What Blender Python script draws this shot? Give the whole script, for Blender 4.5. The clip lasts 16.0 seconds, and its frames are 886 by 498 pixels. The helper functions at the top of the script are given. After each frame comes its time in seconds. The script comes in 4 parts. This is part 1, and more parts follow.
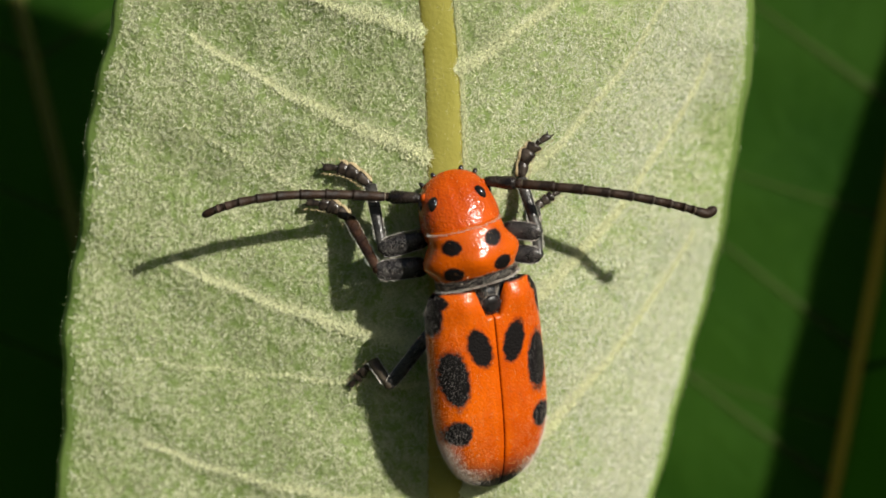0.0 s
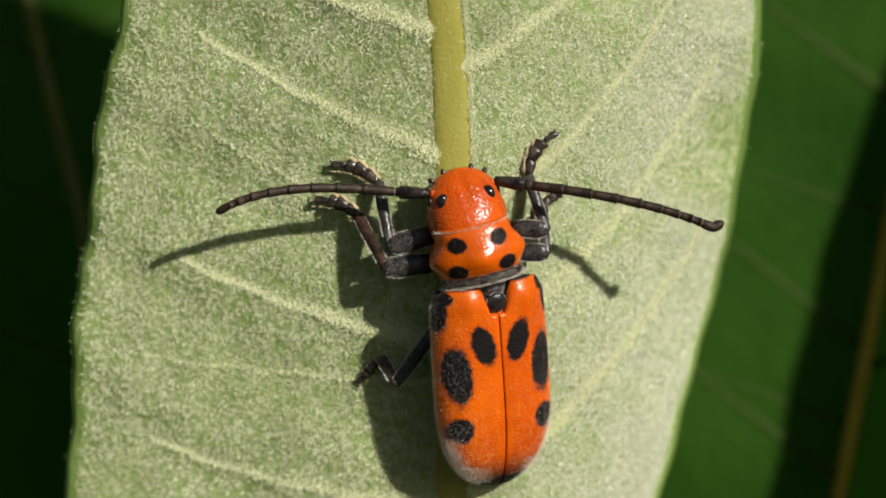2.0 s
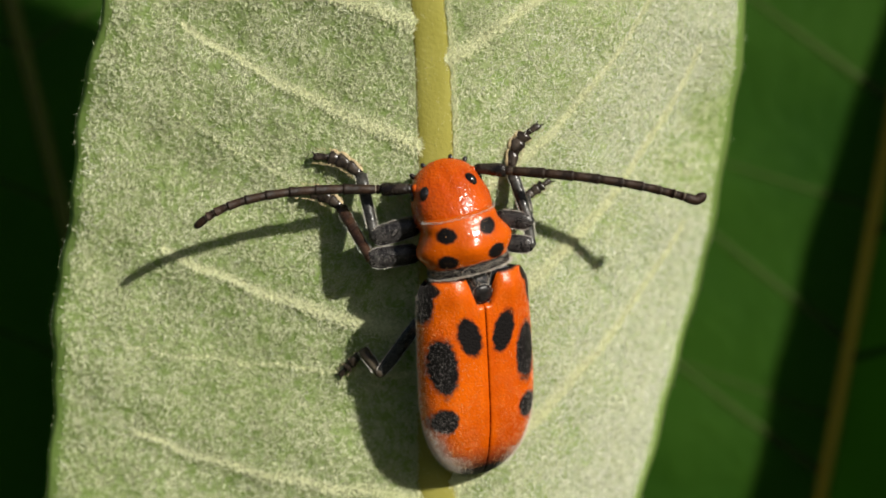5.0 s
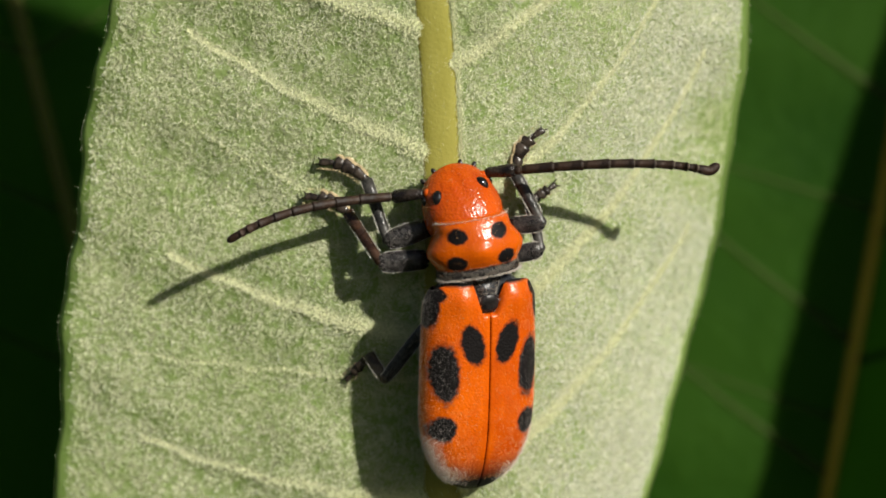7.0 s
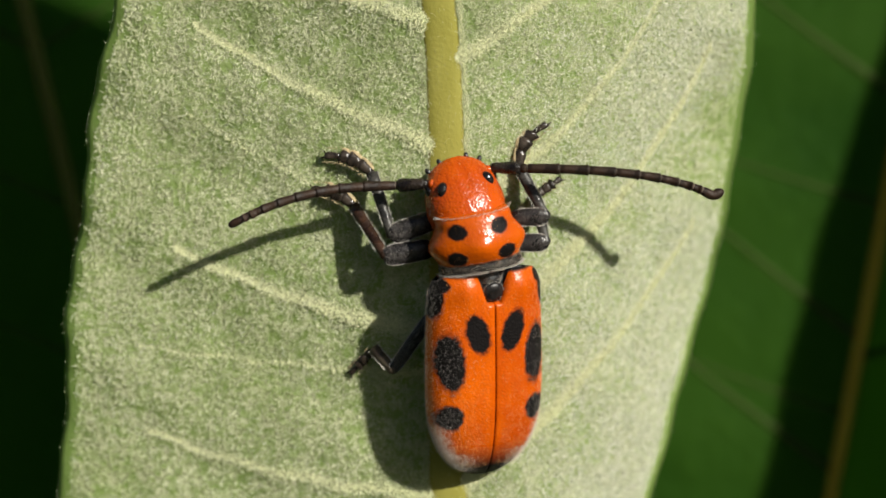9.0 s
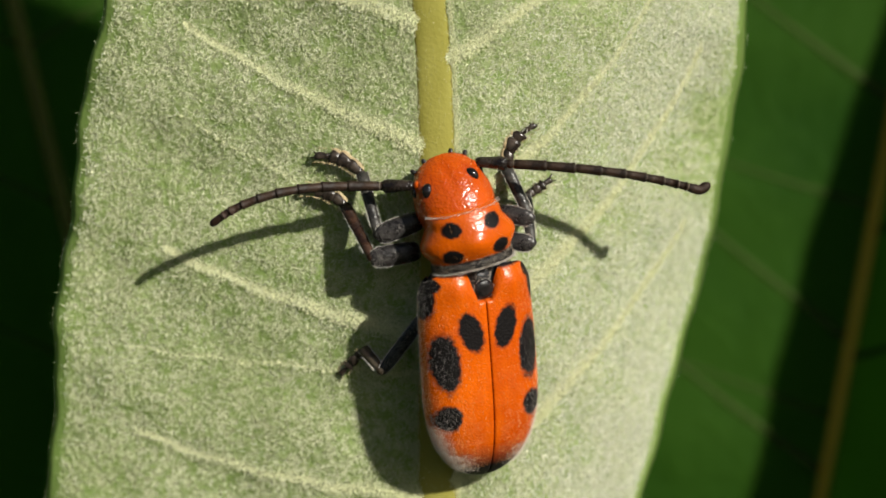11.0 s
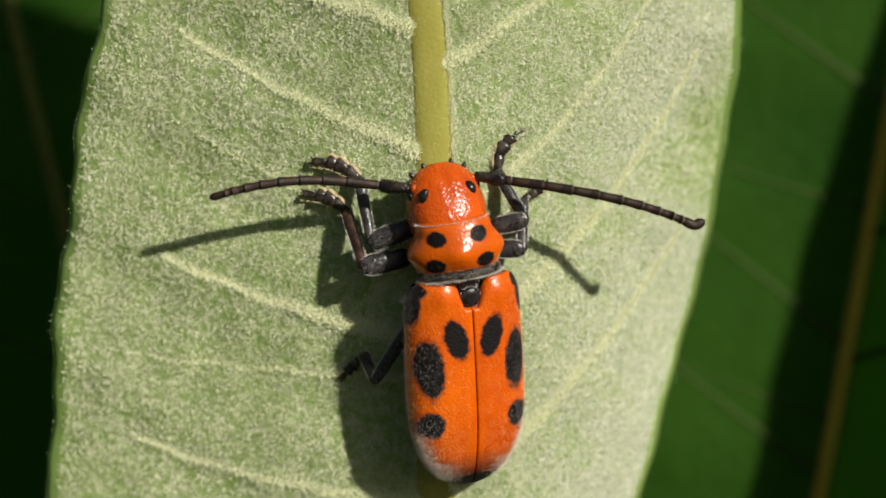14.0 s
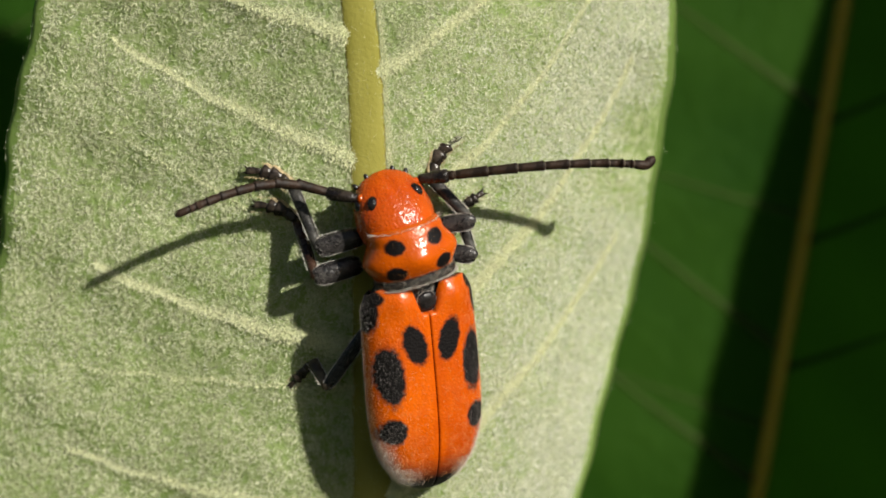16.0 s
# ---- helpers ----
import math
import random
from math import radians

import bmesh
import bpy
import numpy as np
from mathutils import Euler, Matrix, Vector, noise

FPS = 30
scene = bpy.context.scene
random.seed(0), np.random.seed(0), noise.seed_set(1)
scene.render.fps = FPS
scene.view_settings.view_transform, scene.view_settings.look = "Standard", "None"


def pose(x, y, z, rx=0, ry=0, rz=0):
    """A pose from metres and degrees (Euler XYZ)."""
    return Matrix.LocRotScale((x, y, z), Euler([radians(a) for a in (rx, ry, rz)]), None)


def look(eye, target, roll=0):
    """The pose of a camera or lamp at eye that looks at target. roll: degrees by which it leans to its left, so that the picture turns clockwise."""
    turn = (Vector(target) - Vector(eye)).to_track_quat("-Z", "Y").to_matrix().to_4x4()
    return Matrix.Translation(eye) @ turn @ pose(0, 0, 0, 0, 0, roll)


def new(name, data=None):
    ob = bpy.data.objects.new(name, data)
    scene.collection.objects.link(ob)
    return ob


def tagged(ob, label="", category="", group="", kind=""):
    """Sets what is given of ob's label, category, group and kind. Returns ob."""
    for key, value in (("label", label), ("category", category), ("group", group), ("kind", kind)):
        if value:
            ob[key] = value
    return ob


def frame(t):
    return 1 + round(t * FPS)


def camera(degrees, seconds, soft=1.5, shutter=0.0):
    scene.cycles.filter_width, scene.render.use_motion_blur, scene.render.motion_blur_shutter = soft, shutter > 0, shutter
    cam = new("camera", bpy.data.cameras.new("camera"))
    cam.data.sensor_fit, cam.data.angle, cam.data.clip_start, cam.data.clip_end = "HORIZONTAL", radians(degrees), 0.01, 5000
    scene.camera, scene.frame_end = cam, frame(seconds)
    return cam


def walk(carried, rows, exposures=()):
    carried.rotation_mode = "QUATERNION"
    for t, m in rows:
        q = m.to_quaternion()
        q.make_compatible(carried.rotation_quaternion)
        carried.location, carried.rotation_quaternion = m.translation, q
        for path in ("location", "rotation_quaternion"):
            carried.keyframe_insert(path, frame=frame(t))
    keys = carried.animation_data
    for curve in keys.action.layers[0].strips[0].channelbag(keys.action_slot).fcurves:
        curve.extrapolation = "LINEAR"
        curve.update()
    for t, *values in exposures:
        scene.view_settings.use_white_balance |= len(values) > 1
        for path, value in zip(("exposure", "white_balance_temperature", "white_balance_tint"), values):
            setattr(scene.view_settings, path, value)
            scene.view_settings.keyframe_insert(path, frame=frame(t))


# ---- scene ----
# The leaf's own space: u across, v up along the midrib, w out of the leaf, in millimetres.
MM = 0.001
STAND = Matrix.Rotation(radians(90), 4, "X")
EYE_DISTANCE = 104.5
EXPOSURE = 0.52


def view(pan, tilt, roll, back):
    eye = Vector((0, -(EYE_DISTANCE + back) * MM, 0))
    a, b = radians(pan), radians(tilt)
    return look(eye, eye + Vector((-math.sin(a) * math.cos(b), math.cos(a) * math.cos(b), math.sin(b))), roll)


cam = camera(20, 16.0, soft=1.68)
cam.data.dof.use_dof = True
cam.data.dof.focus_distance = 0.1034
cam.data.dof.aperture_fstop = 35
walk(cam, [
    (0, view(0.000, 0.000, 0.000, 0.00)),
    (0.5, view(0.200, -0.029, -0.065, 0.05)),
    (1, view(0.056, -0.016, -0.178, 0.07)),
    (1.5, view(0.068, -0.039, -0.115, 0.17)),
    (2, view(0.178, -0.065, -0.014, 0.27)),
    (2.5, view(-0.073, -0.342, -0.148, 0.27)),
    (3, view(-0.067, -0.254, 0.025, 0.12)),
    (3.5, view(-0.029, -0.273, 0.074, 0.12)),
    (4, view(-0.270, -0.224, -0.001, -0.02)),
    (6.3, view(-0.131, -0.261, 0.147, -0.01)),
    (6.5, view(-0.252, -0.183, 0.015, 0.02)),
    (7, view(-0.083, -0.132, -0.167, 0.35)),
    (7.5, view(-0.014, -0.173, -0.285, 0.30)),
    (8, view(-0.065, -0.212, -0.064, 0.35)),
    (8.5, view(0.062, -0.315, 0.041, 0.35)),
    (9, view(0.034, -0.277, -0.012, 0.30)),
    (9.2, view(-0.067, -0.259, 0.066, 0.29)),
    (11.5, view(-0.228, -0.263, 0.075, 0.13)),
    (12, view(-0.155, -0.179, -0.128, 0.23)),
    (12.5, view(-0.161, -0.212, -0.202, 0.32)),
    (13, view(-0.179, -0.169, -0.117, 0.26)),
    (13.5, view(-0.199, -0.153, -0.099, 0.35)),
    (14, view(-0.253, -0.153, -0.153, 0.31)),
    (14.5, view(-0.405, 0.000, -0.090, 0.01)),
    (15, view(-0.585, -0.089, 0.092, -0.01)),
    (15.5, view(-1.085, 0.139, -0.101, -0.31)),
    (15.8, view(-1.270, 0.100, -0.240, -0.22)),
    (16, view(-1.729, 0.049, -0.443, -0.12)),
], exposures=((0, EXPOSURE), (16, EXPOSURE)))

# ---- world and sun ----
SUN_WAY = Vector((0.85, -1.0, 0.60)).normalized()
world = bpy.data.worlds.new("world")
scene.world = world
world.use_nodes = True
sky = world.node_tree.nodes.new("ShaderNodeTexSky")
sky.sky_type, sky.sun_disc = "NISHITA", False
sky.sun_elevation = math.asin(SUN_WAY.z)
sky.sun_rotation = math.atan2(SUN_WAY.x, SUN_WAY.y)
background = world.node_tree.nodes["Background"]
background.inputs["Strength"].default_value = 0.032
world.node_tree.links.new(sky.outputs[0], background.inputs["Color"])
sun_data = bpy.data.lights.new("sun", "SUN")
sun_data.energy, sun_data.angle, sun_data.color = 4.65, radians(1.6), (1.0, 0.95, 0.85)
sun = new("sun", sun_data)
sun.matrix_world = look(SUN_WAY * 2, (0, 0, 0))


# ---- materials ----
class Nodes:
    """A short way to wire a material."""

    def __init__(self, name):
        self.mat = bpy.data.materials.new(name)
        self.mat.use_nodes = True
        self.tree = self.mat.node_tree
        self.bsdf = self.tree.nodes["Principled BSDF"]
        self.out = self.tree.nodes["Material Output"]
        self.coords = self.tree.nodes.new("ShaderNodeTexCoord").outputs["Object"]

    def put(self, socket, value):
        if isinstance(value, bpy.types.NodeSocket):
            self.tree.links.new(value, socket)
        else:
            socket.default_value = value

    def node(self, kind):
        return self.tree.nodes.new("ShaderNode" + kind)

    def math(self, op, a, b=0.0):
        n = self.node("Math")
        n.operation = op
        self.put(n.inputs[0], a)
        self.put(n.inputs[1], b)
        return n.outputs[0]

    def noise(self, scale, detail=3.0, stretch=None, distortion=0.0):
        n = self.node("TexNoise")
        where = self.coords
        if stretch:
            m = self.node("Mapping")
            self.put(m.inputs["Vector"], where)
            m.inputs["Scale"].default_value = stretch
            where = m.outputs[0]
        self.put(n.inputs["Vector"], where)
        n.inputs["Scale"].default_value, n.inputs["Detail"].default_value = scale, detail
        n.inputs["Distortion"].default_value = distortion
        return n.outputs["Fac"]

    def span(self, value, lo, hi, to_lo=0.0, to_hi=1.0):
        n = self.node("MapRange")
        self.put(n.inputs[0], value)
        for i, v in enumerate((lo, hi, to_lo, to_hi)):
            n.inputs[i + 1].default_value = v
        return n.outputs[0]

    def mix(self, factor, a, b):
        n = self.node("Mix")
        n.data_type = "RGBA"
        self.put(n.inputs[0], factor)
        for socket, value in ((n.inputs[6], a), (n.inputs[7], b)):
            self.put(socket, (*value, 1.0) if isinstance(value, tuple) else value)
        return n.outputs[2]

    def bump(self, height, distance, strength=1.0):
        n = self.node("Bump")
        n.inputs["Strength"].default_value, n.inputs["Distance"].default_value = strength, distance
        self.put(n.inputs["Height"], height)
        self.put(self.bsdf.inputs["Normal"], n.outputs[0])
        return n.outputs[0]

    def paint(self, colour, roughness, specular=0.5):
        self.put(self.bsdf.inputs["Base Color"], (*colour, 1.0) if isinstance(colour, tuple) else colour)
        self.put(self.bsdf.inputs["Roughness"], roughness)
        self.bsdf.inputs["Specular IOR Level"].default_value = specular
        return self

    def glow_through(self, colour, share):
        """Lets part of the light through, as a thin leaf does."""
        t = self.node("BsdfTranslucent")
        self.put(t.inputs["Color"], (*colour, 1.0) if isinstance(colour, tuple) else colour)
        m = self.node("MixShader")
        m.inputs[0].default_value = share
        self.put(m.inputs[1], self.bsdf.outputs[0])
        self.put(m.inputs[2], t.outputs[0])
        self.put(self.out.inputs["Surface"], m.outputs[0])
        return self


def leaf_underside():
    n = Nodes("woolly leaf underside")
    blotch, grain, fine = n.noise(260, 4), n.noise(2600, 3), n.noise(9000, 2)
    green = n.mix(n.span(blotch, 0.35, 0.65), (0.20, 0.285, 0.08), (0.27, 0.355, 0.125))
    pale = n.mix(n.span(grain, 0.45, 0.7), green, (0.46, 0.52, 0.27))
    n.paint(pale, 0.8, 0.2)
    n.bump(n.math("ADD", grain, n.math("MULTIPLY", fine, 0.5)), 0.00012, 0.8)
    n.glow_through((0.50, 0.66, 0.20), 0.28)
    return n.mat


def rim_green():
    n = Nodes("bare leaf rim")
    n.paint(n.mix(n.noise(1500, 3), (0.16, 0.25, 0.055), (0.24, 0.34, 0.10)), 0.5, 0.3)
    n.bump(n.noise(5000, 3), 0.00005, 0.5)
    n.glow_through((0.36, 0.58, 0.09), 0.42)
    return n.mat


def vein_pale(name, one, two):
    n = Nodes(name)
    n.paint(n.mix(n.noise(900, 4, (1, 0.25, 1)), one, two), 0.65, 0.15)
    n.bump(n.noise(6000, 3), 0.00004, 0.5)
    return n.mat


def hair_white(name, colour, dark, share=0.3, patchy=False):
    n = Nodes(name)
    pick = n.node("NewGeometry").outputs["Random Per Island"]
    if patchy:
        pick = n.math("MULTIPLY", pick, n.span(n.math("ADD", n.noise(230, 3), n.math("MULTIPLY", n.noise(1100, 2), 0.5)), 0.5, 1.0, 0.55, 1.35))
    n.paint(n.mix(pick, dark, colour), 0.6, 0.2)
    n.glow_through(colour, share)
    return n.mat


def dark_leaf():
    n = Nodes("smooth leaf upper side")
    blotch, grain = n.noise(90, 4), n.noise(1400, 3)
    tone = n.mix(n.span(blotch, 0.35, 0.65), (0.013, 0.046, 0.003), (0.027, 0.074, 0.006))
    tone = n.mix(n.span(grain, 0.5, 0.8, 0.0, 0.35), tone, (0.030, 0.084, 0.007))
    n.paint(tone, 0.65, 0.06)
    n.bump(n.math("ADD", n.math("MULTIPLY", blotch, 6.0), grain), 0.0003, 0.4)
    n.glow_through((0.24, 0.50, 0.10), 0.36)
    return n.mat


def spotted(name, base, second, spots, tail=None, collar=None, specular=0.4, rough=0.29, pits=5200, depth=0.00008, pocked=0.6):
    """Orange cuticle with black marks; a spot is (across, along, half width, half length, lean) in millimetres, alike on both sides."""
    n = Nodes(name)
    xyz = n.node("SeparateXYZ")
    n.put(xyz.inputs[0], n.coords)
    across, along = n.math("ABSOLUTE", xyz.outputs[0]), xyz.outputs[1]
    ragged = n.math("MULTIPLY", n.math("SUBTRACT", n.noise(4600, 4), 0.5), 0.5)
    black = None
    for x, y, rx, ry, lean in spots:
        down = n.math("SUBTRACT", along, y * MM)
        dx = n.math("DIVIDE", n.math("SUBTRACT", n.math("SUBTRACT", across, x * MM), n.math("MULTIPLY", down, lean)), rx * MM)
        dy = n.math("DIVIDE", down, ry * MM)
        d = n.math("SQRT", n.math("ADD", n.math("MULTIPLY", dx, dx), n.math("MULTIPLY", dy, dy)))
        inside = n.span(n.math("ADD", d, ragged), 1.12, 0.86)
        black = inside if black is None else n.math("MAXIMUM", black, inside)
    for edge in (tail, collar):
        if edge:
            start, end = edge
            wobble = n.math("ADD", along, n.math("MULTIPLY", ragged, 0.0002))
            inside = n.span(wobble, start * MM, end * MM)
            black = inside if black is None else n.math("MAXIMUM", black, inside)
    blotch = n.noise(420, 3)
    streak = n.noise(2400, 3, (1, 0.12, 1))
    orange = n.mix(n.span(n.math("ADD", n.math("MULTIPLY", blotch, 0.6), n.math("MULTIPLY", streak, 0.4)), 0.36, 0.64), base, second)
    shine = n.math("ADD", n.span(n.noise(1800, 2), 0.3, 0.7, rough - 0.06, rough + 0.1), n.math("MULTIPLY", black, 0.35))
    n.paint(n.mix(black, orange, (0.005, 0.004, 0.004)), shine, specular)
    n.put(n.bsdf.inputs["Specular IOR Level"], n.span(black, 0.0, 1.0, specular, 0.12))
    cell = n.node("TexVoronoi")
    cell.feature = "SMOOTH_F1"
    cell.inputs["Scale"].default_value = pits
    n.put(cell.inputs["Vector"], n.coords)
    dent = n.math("MULTIPLY", n.span(cell.outputs["Distance"], 0.1, 0.6), pocked)
    n.bump(n.math("ADD", n.math("ADD", n.noise(pits, 3), dent), n.math("MULTIPLY", n.noise(1500, 2), 0.12)), depth, 0.6)
    return n.mat


def black_cuticle(name, one, two, rough, relief=0.00005):
    n = Nodes(name)
    n.paint(n.mix(n.span(n.noise(2600, 4), 0.4, 0.7), one, two), n.span(n.noise(3000, 2), 0.3, 0.7, rough - 0.08, rough + 0.12), 0.35)
    n.bump(n.noise(6000, 3), relief, 0.6)
    return n.mat


def antenna_brown():
    """Dull brown joints; a pale ring painted at each root stands for its glint."""
    n = Nodes("dark brown antenna")
    xyz = n.node("SeparateXYZ")
    n.put(xyz.inputs[0], n.coords)
    brown = n.mix(n.span(n.noise(2600, 4), 0.4, 0.7), (0.011, 0.006, 0.004), (0.032, 0.017, 0.010))
    n.paint(n.mix(n.span(xyz.outputs[1], 0.00006, 0.00002), brown, (0.16, 0.13, 0.10)), 0.55, 0.25)
    n.bump(n.noise(7000, 3), 0.00008, 0.6)
    return n.mat


def ground_cover():
    n = Nodes("shaded meadow soil")
    n.paint(n.mix(n.noise(14, 6), (0.020, 0.035, 0.010), (0.055, 0.060, 0.022)), 0.95, 0.2)
    n.bump(n.noise(60, 6), 0.02, 0.8)
    return n.mat


UNDERSIDE, RIM, UPPER = leaf_underside(), rim_green(), dark_leaf()
MIDRIB = vein_pale("yellow green midrib", (0.18, 0.166, 0.018), (0.318, 0.298, 0.075))
VEIN = vein_pale("pale side vein", (0.42, 0.48, 0.21), (0.52, 0.56, 0.30))
TAN_VEIN = vein_pale("tan vein", (0.30, 0.21, 0.016), (0.42, 0.31, 0.035))
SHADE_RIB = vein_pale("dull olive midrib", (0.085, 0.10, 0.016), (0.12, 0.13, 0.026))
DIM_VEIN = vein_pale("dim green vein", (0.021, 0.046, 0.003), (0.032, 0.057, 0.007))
WOOL = hair_white("white leaf wool", (0.75, 0.76, 0.55), (0.31, 0.37, 0.155), 0.22, True)
VEIN_WOOL = hair_white("pale vein wool", (0.84, 0.84, 0.60), (0.56, 0.60, 0.33))
# this white carries part of the sunward half's brightness
SUNLIT_VEIL = hair_white("loose wool whitened for sunlight", (0.88, 0.87, 0.77), (0.36, 0.39, 0.28))
FRINGE = hair_white("white fringe hair", (0.84, 0.81, 0.75), (0.52, 0.48, 0.43), 0.2)
FUZZ = hair_white("short white body hair", (0.50, 0.45, 0.38), (0.20, 0.17, 0.14), 0.2)
DOWN = hair_white("warm grey down", (0.78, 0.46, 0.22), (0.44, 0.17, 0.05), 0.2)
SPOT_DOWN = hair_white("fine grey down", (0.33, 0.30, 0.28), (0.07, 0.065, 0.06), 0.2)
TIP_DOWN = hair_white("grey tip down", (0.74, 0.66, 0.58), (0.42, 0.35, 0.29), 0.2)
GOLD = hair_white("golden bristle", (0.72, 0.60, 0.38), (0.38, 0.28, 0.14), 0.2)
ORANGE, DEEP = (0.57, 0.096, 0.001), (0.40, 0.052, 0.001)
ELYTRA = spotted("orange elytra with black spots", ORANGE, DEEP,
                 ((0.78, -2.02, 0.52, 0.90, 0.22), (1.90, -3.20, 0.57, 1.30, 0.06), (1.90, -5.60, 0.52, 0.58, 0.0), (2.46, -0.30, 0.36, 1.05, 0.0), (2.25, 0.10, 0.40, 0.34, 0.0)),
                 tail=(-6.95, -8.1), collar=(0.36, 0.48), specular=0.38, rough=0.24, pits=10000, depth=0.000026)
PRONOTUM = spotted("orange pronotum with black spots", (0.53, 0.092, 0.001), (0.41, 0.062, 0.001),
                   ((0.87, 2.20, 0.39, 0.33, 0.0), (1.03, 1.10, 0.42, 0.32, 0.1)), collar=(0.86, 0.76), specular=0.42, rough=0.20, pits=8000, depth=0.000020, pocked=0.6)
HEAD = spotted("orange pitted head", (0.46, 0.068, 0.001), (0.32, 0.036, 0.001), ((0.0, 9.0, 0.1, 0.1, 0.0),), specular=0.45, rough=0.20, pits=9000, depth=0.000022, pocked=1.2)
BLACK = black_cuticle("black cuticle", (0.008, 0.007, 0.007), (0.022, 0.020, 0.020), 0.26)
SLATE = black_cuticle("slate grey shin", (0.020, 0.019, 0.018), (0.060, 0.056, 0.050), 0.28)
GREY_BLACK = black_cuticle("grey downy black cuticle", (0.014, 0.015, 0.018), (0.034, 0.036, 0.041), 0.27, 0.00005)
HORN = antenna_brown()
SCAPE = black_cuticle("pitted black antenna base", (0.008, 0.006, 0.006), (0.030, 0.022, 0.018), 0.25, 0.00016)
EYE = black_cuticle("glossy black eye", (0.006, 0.005, 0.005), (0.010, 0.008, 0.008), 0.12)
TARSUS = black_cuticle("brown grey tarsus", (0.012, 0.009, 0.007), (0.055, 0.042, 0.032), 0.22)
SHIN = black_cuticle("dull brown shin", (0.030, 0.022, 0.015), (0.10, 0.08, 0.055), 0.4)
RUSSET = black_cuticle("russet brown shin", (0.018, 0.009, 0.006), (0.052, 0.026, 0.015), 0.25)
PAD = hair_white("pale gold foot pile", (0.58, 0.46, 0.27), (0.58, 0.46, 0.27), 0.25)
SOIL = ground_cover()
STEM_GREEN = vein_pale("downy green stem", (0.12, 0.19, 0.05), (0.2, 0.27, 0.1))


# ---- mesh tools ----
def mesh_of(name, verts, faces, material, smooth=True):
    """A mesh from millimetres."""
    data = bpy.data.meshes.new(name)
    data.from_pydata([tuple(c * MM for c in v) for v in verts], [], faces)
    data.materials.append(material)
    data.shade_smooth() if smooth else data.shade_flat()
    return data


def part(name, data, parent, label="", m=None):
    ob = new(name, data)
    ob.parent = parent
    if m is not None:
        ob.matrix_basis = m
    return tagged(ob, label)


def loft(rings, close=True):
    """Vertices and faces through rings of equal length, with closed ends."""
    verts = [v for ring in rings for v in ring]
    k = len(rings[0])
    faces = [(i * k + j, i * k + (j + 1) % k, (i + 1) * k + (j + 1) % k, (i + 1) * k + j) for i in range(len(rings) - 1) for j in range(k)]
    if close:
        faces += [tuple(range(k))[::-1], tuple(range((len(rings) - 1) * k, len(rings) * k))]
    return verts, faces


def rod(profile, k=14, flat=1.0, bend=None):
    """A rod along y from (y, radius) pairs; bend(y) gives its side shift in x and z."""
    rings = []
    for y, r in profile:
        sx, sz = bend(y) if bend else (0.0, 0.0)
        rings.append([(sx + r * math.cos(a), y, sz + r * flat * math.sin(a)) for a in (2 * math.pi * j / k for j in range(k))])
    return loft(rings)


def blend(table, y):
    """Smooth value at y in a short table of (place, value)."""
    ys, vs = zip(*table)
    i = max(0, min(len(ys) - 2, sum(1 for q in ys if q <= y) - 1))
    f = min(1.0, max(0.0, (y - ys[i]) / (ys[i + 1] - ys[i])))
    slope = [(vs[min(j + 1, len(vs) - 1)] - vs[max(j - 1, 0)]) / (ys[min(j + 1, len(vs) - 1)] - ys[max(j - 1, 0)]) for j in (i, i + 1)]
    h = ys[i + 1] - ys[i]
    return ((2 * f**3 - 3 * f**2 + 1) * vs[i] + (f**3 - 2 * f**2 + f) * h * slope[0] + (3 * f**2 - 2 * f**3) * vs[i + 1] + (f**3 - f**2) * h * slope[1])


def hairs(name, roots, ups, ways, lengths, widths, material, lift=0.3, curl=0.5):
    """Many fine curved blades as one mesh. All arrays in millimetres."""
    n = len(roots)
    side = np.cross(ways, ups)
    side /= np.linalg.norm(side, axis=1, keepdims=True) + 1e-9
    bow = np.random.uniform(-curl, curl, (n, 1))
    L = lengths[:, None]
    p0 = roots
    p1 = roots + ways * L * 0.5 + ups * L * lift * 0.7 + side * bow * L * 0.25
    p2 = roots + ways * L * (1 - 0.3 * np.abs(bow)) + ups * L * lift + side * bow * L
    half = side * widths[:, None] * 0.5
    tilt = ups * widths[:, None] * np.random.uniform(-0.4, 0.4, (n, 1))
    half = half + tilt
    v = np.stack([p0 - half, p0 + half, p1 - half, p1 + half, p2 - half * 0.35, p2 + half * 0.35], 1).reshape(-1, 3) * MM
    first = (np.arange(n) * 6)[:, None]
    loops = np.concatenate([first + np.array([0, 1, 3, 2]), first + np.array([2, 3, 5, 4])], 1).reshape(-1)
    data = bpy.data.meshes.new(name)
    data.vertices.add(len(v))
    data.vertices.foreach_set("co", v.astype(np.float32).ravel())
    data.loops.add(len(loops))
    data.loops.foreach_set("vertex_index", loops.astype(np.int32))
    data.polygons.add(2 * n)
    data.polygons.foreach_set("loop_start", np.arange(0, 8 * n, 4, dtype=np.int32))
    data.update(calc_edges=True)
    data.materials.append(material)
    return data


# ---- ground ----
def build_ground():
    k, reach = 24, 40000.0
    verts = [((i / k * 2 - 1) * reach, (j / k * 2 - 1) * reach, -450 + 6 * math.sin(i * 2.1) * math.cos(j * 1.7)) for i in range(k + 1) for j in range(k + 1)]
    faces = [(i * (k + 1) + j, (i + 1) * (k + 1) + j, (i + 1) * (k + 1) + j + 1, i * (k + 1) + j + 1) for i in range(k) for j in range(k)]
    tagged(new("ground", mesh_of("ground", verts, faces, SOIL)), "dark shaded meadow soil under the milkweed", "ground", kind="structure")


build_ground()

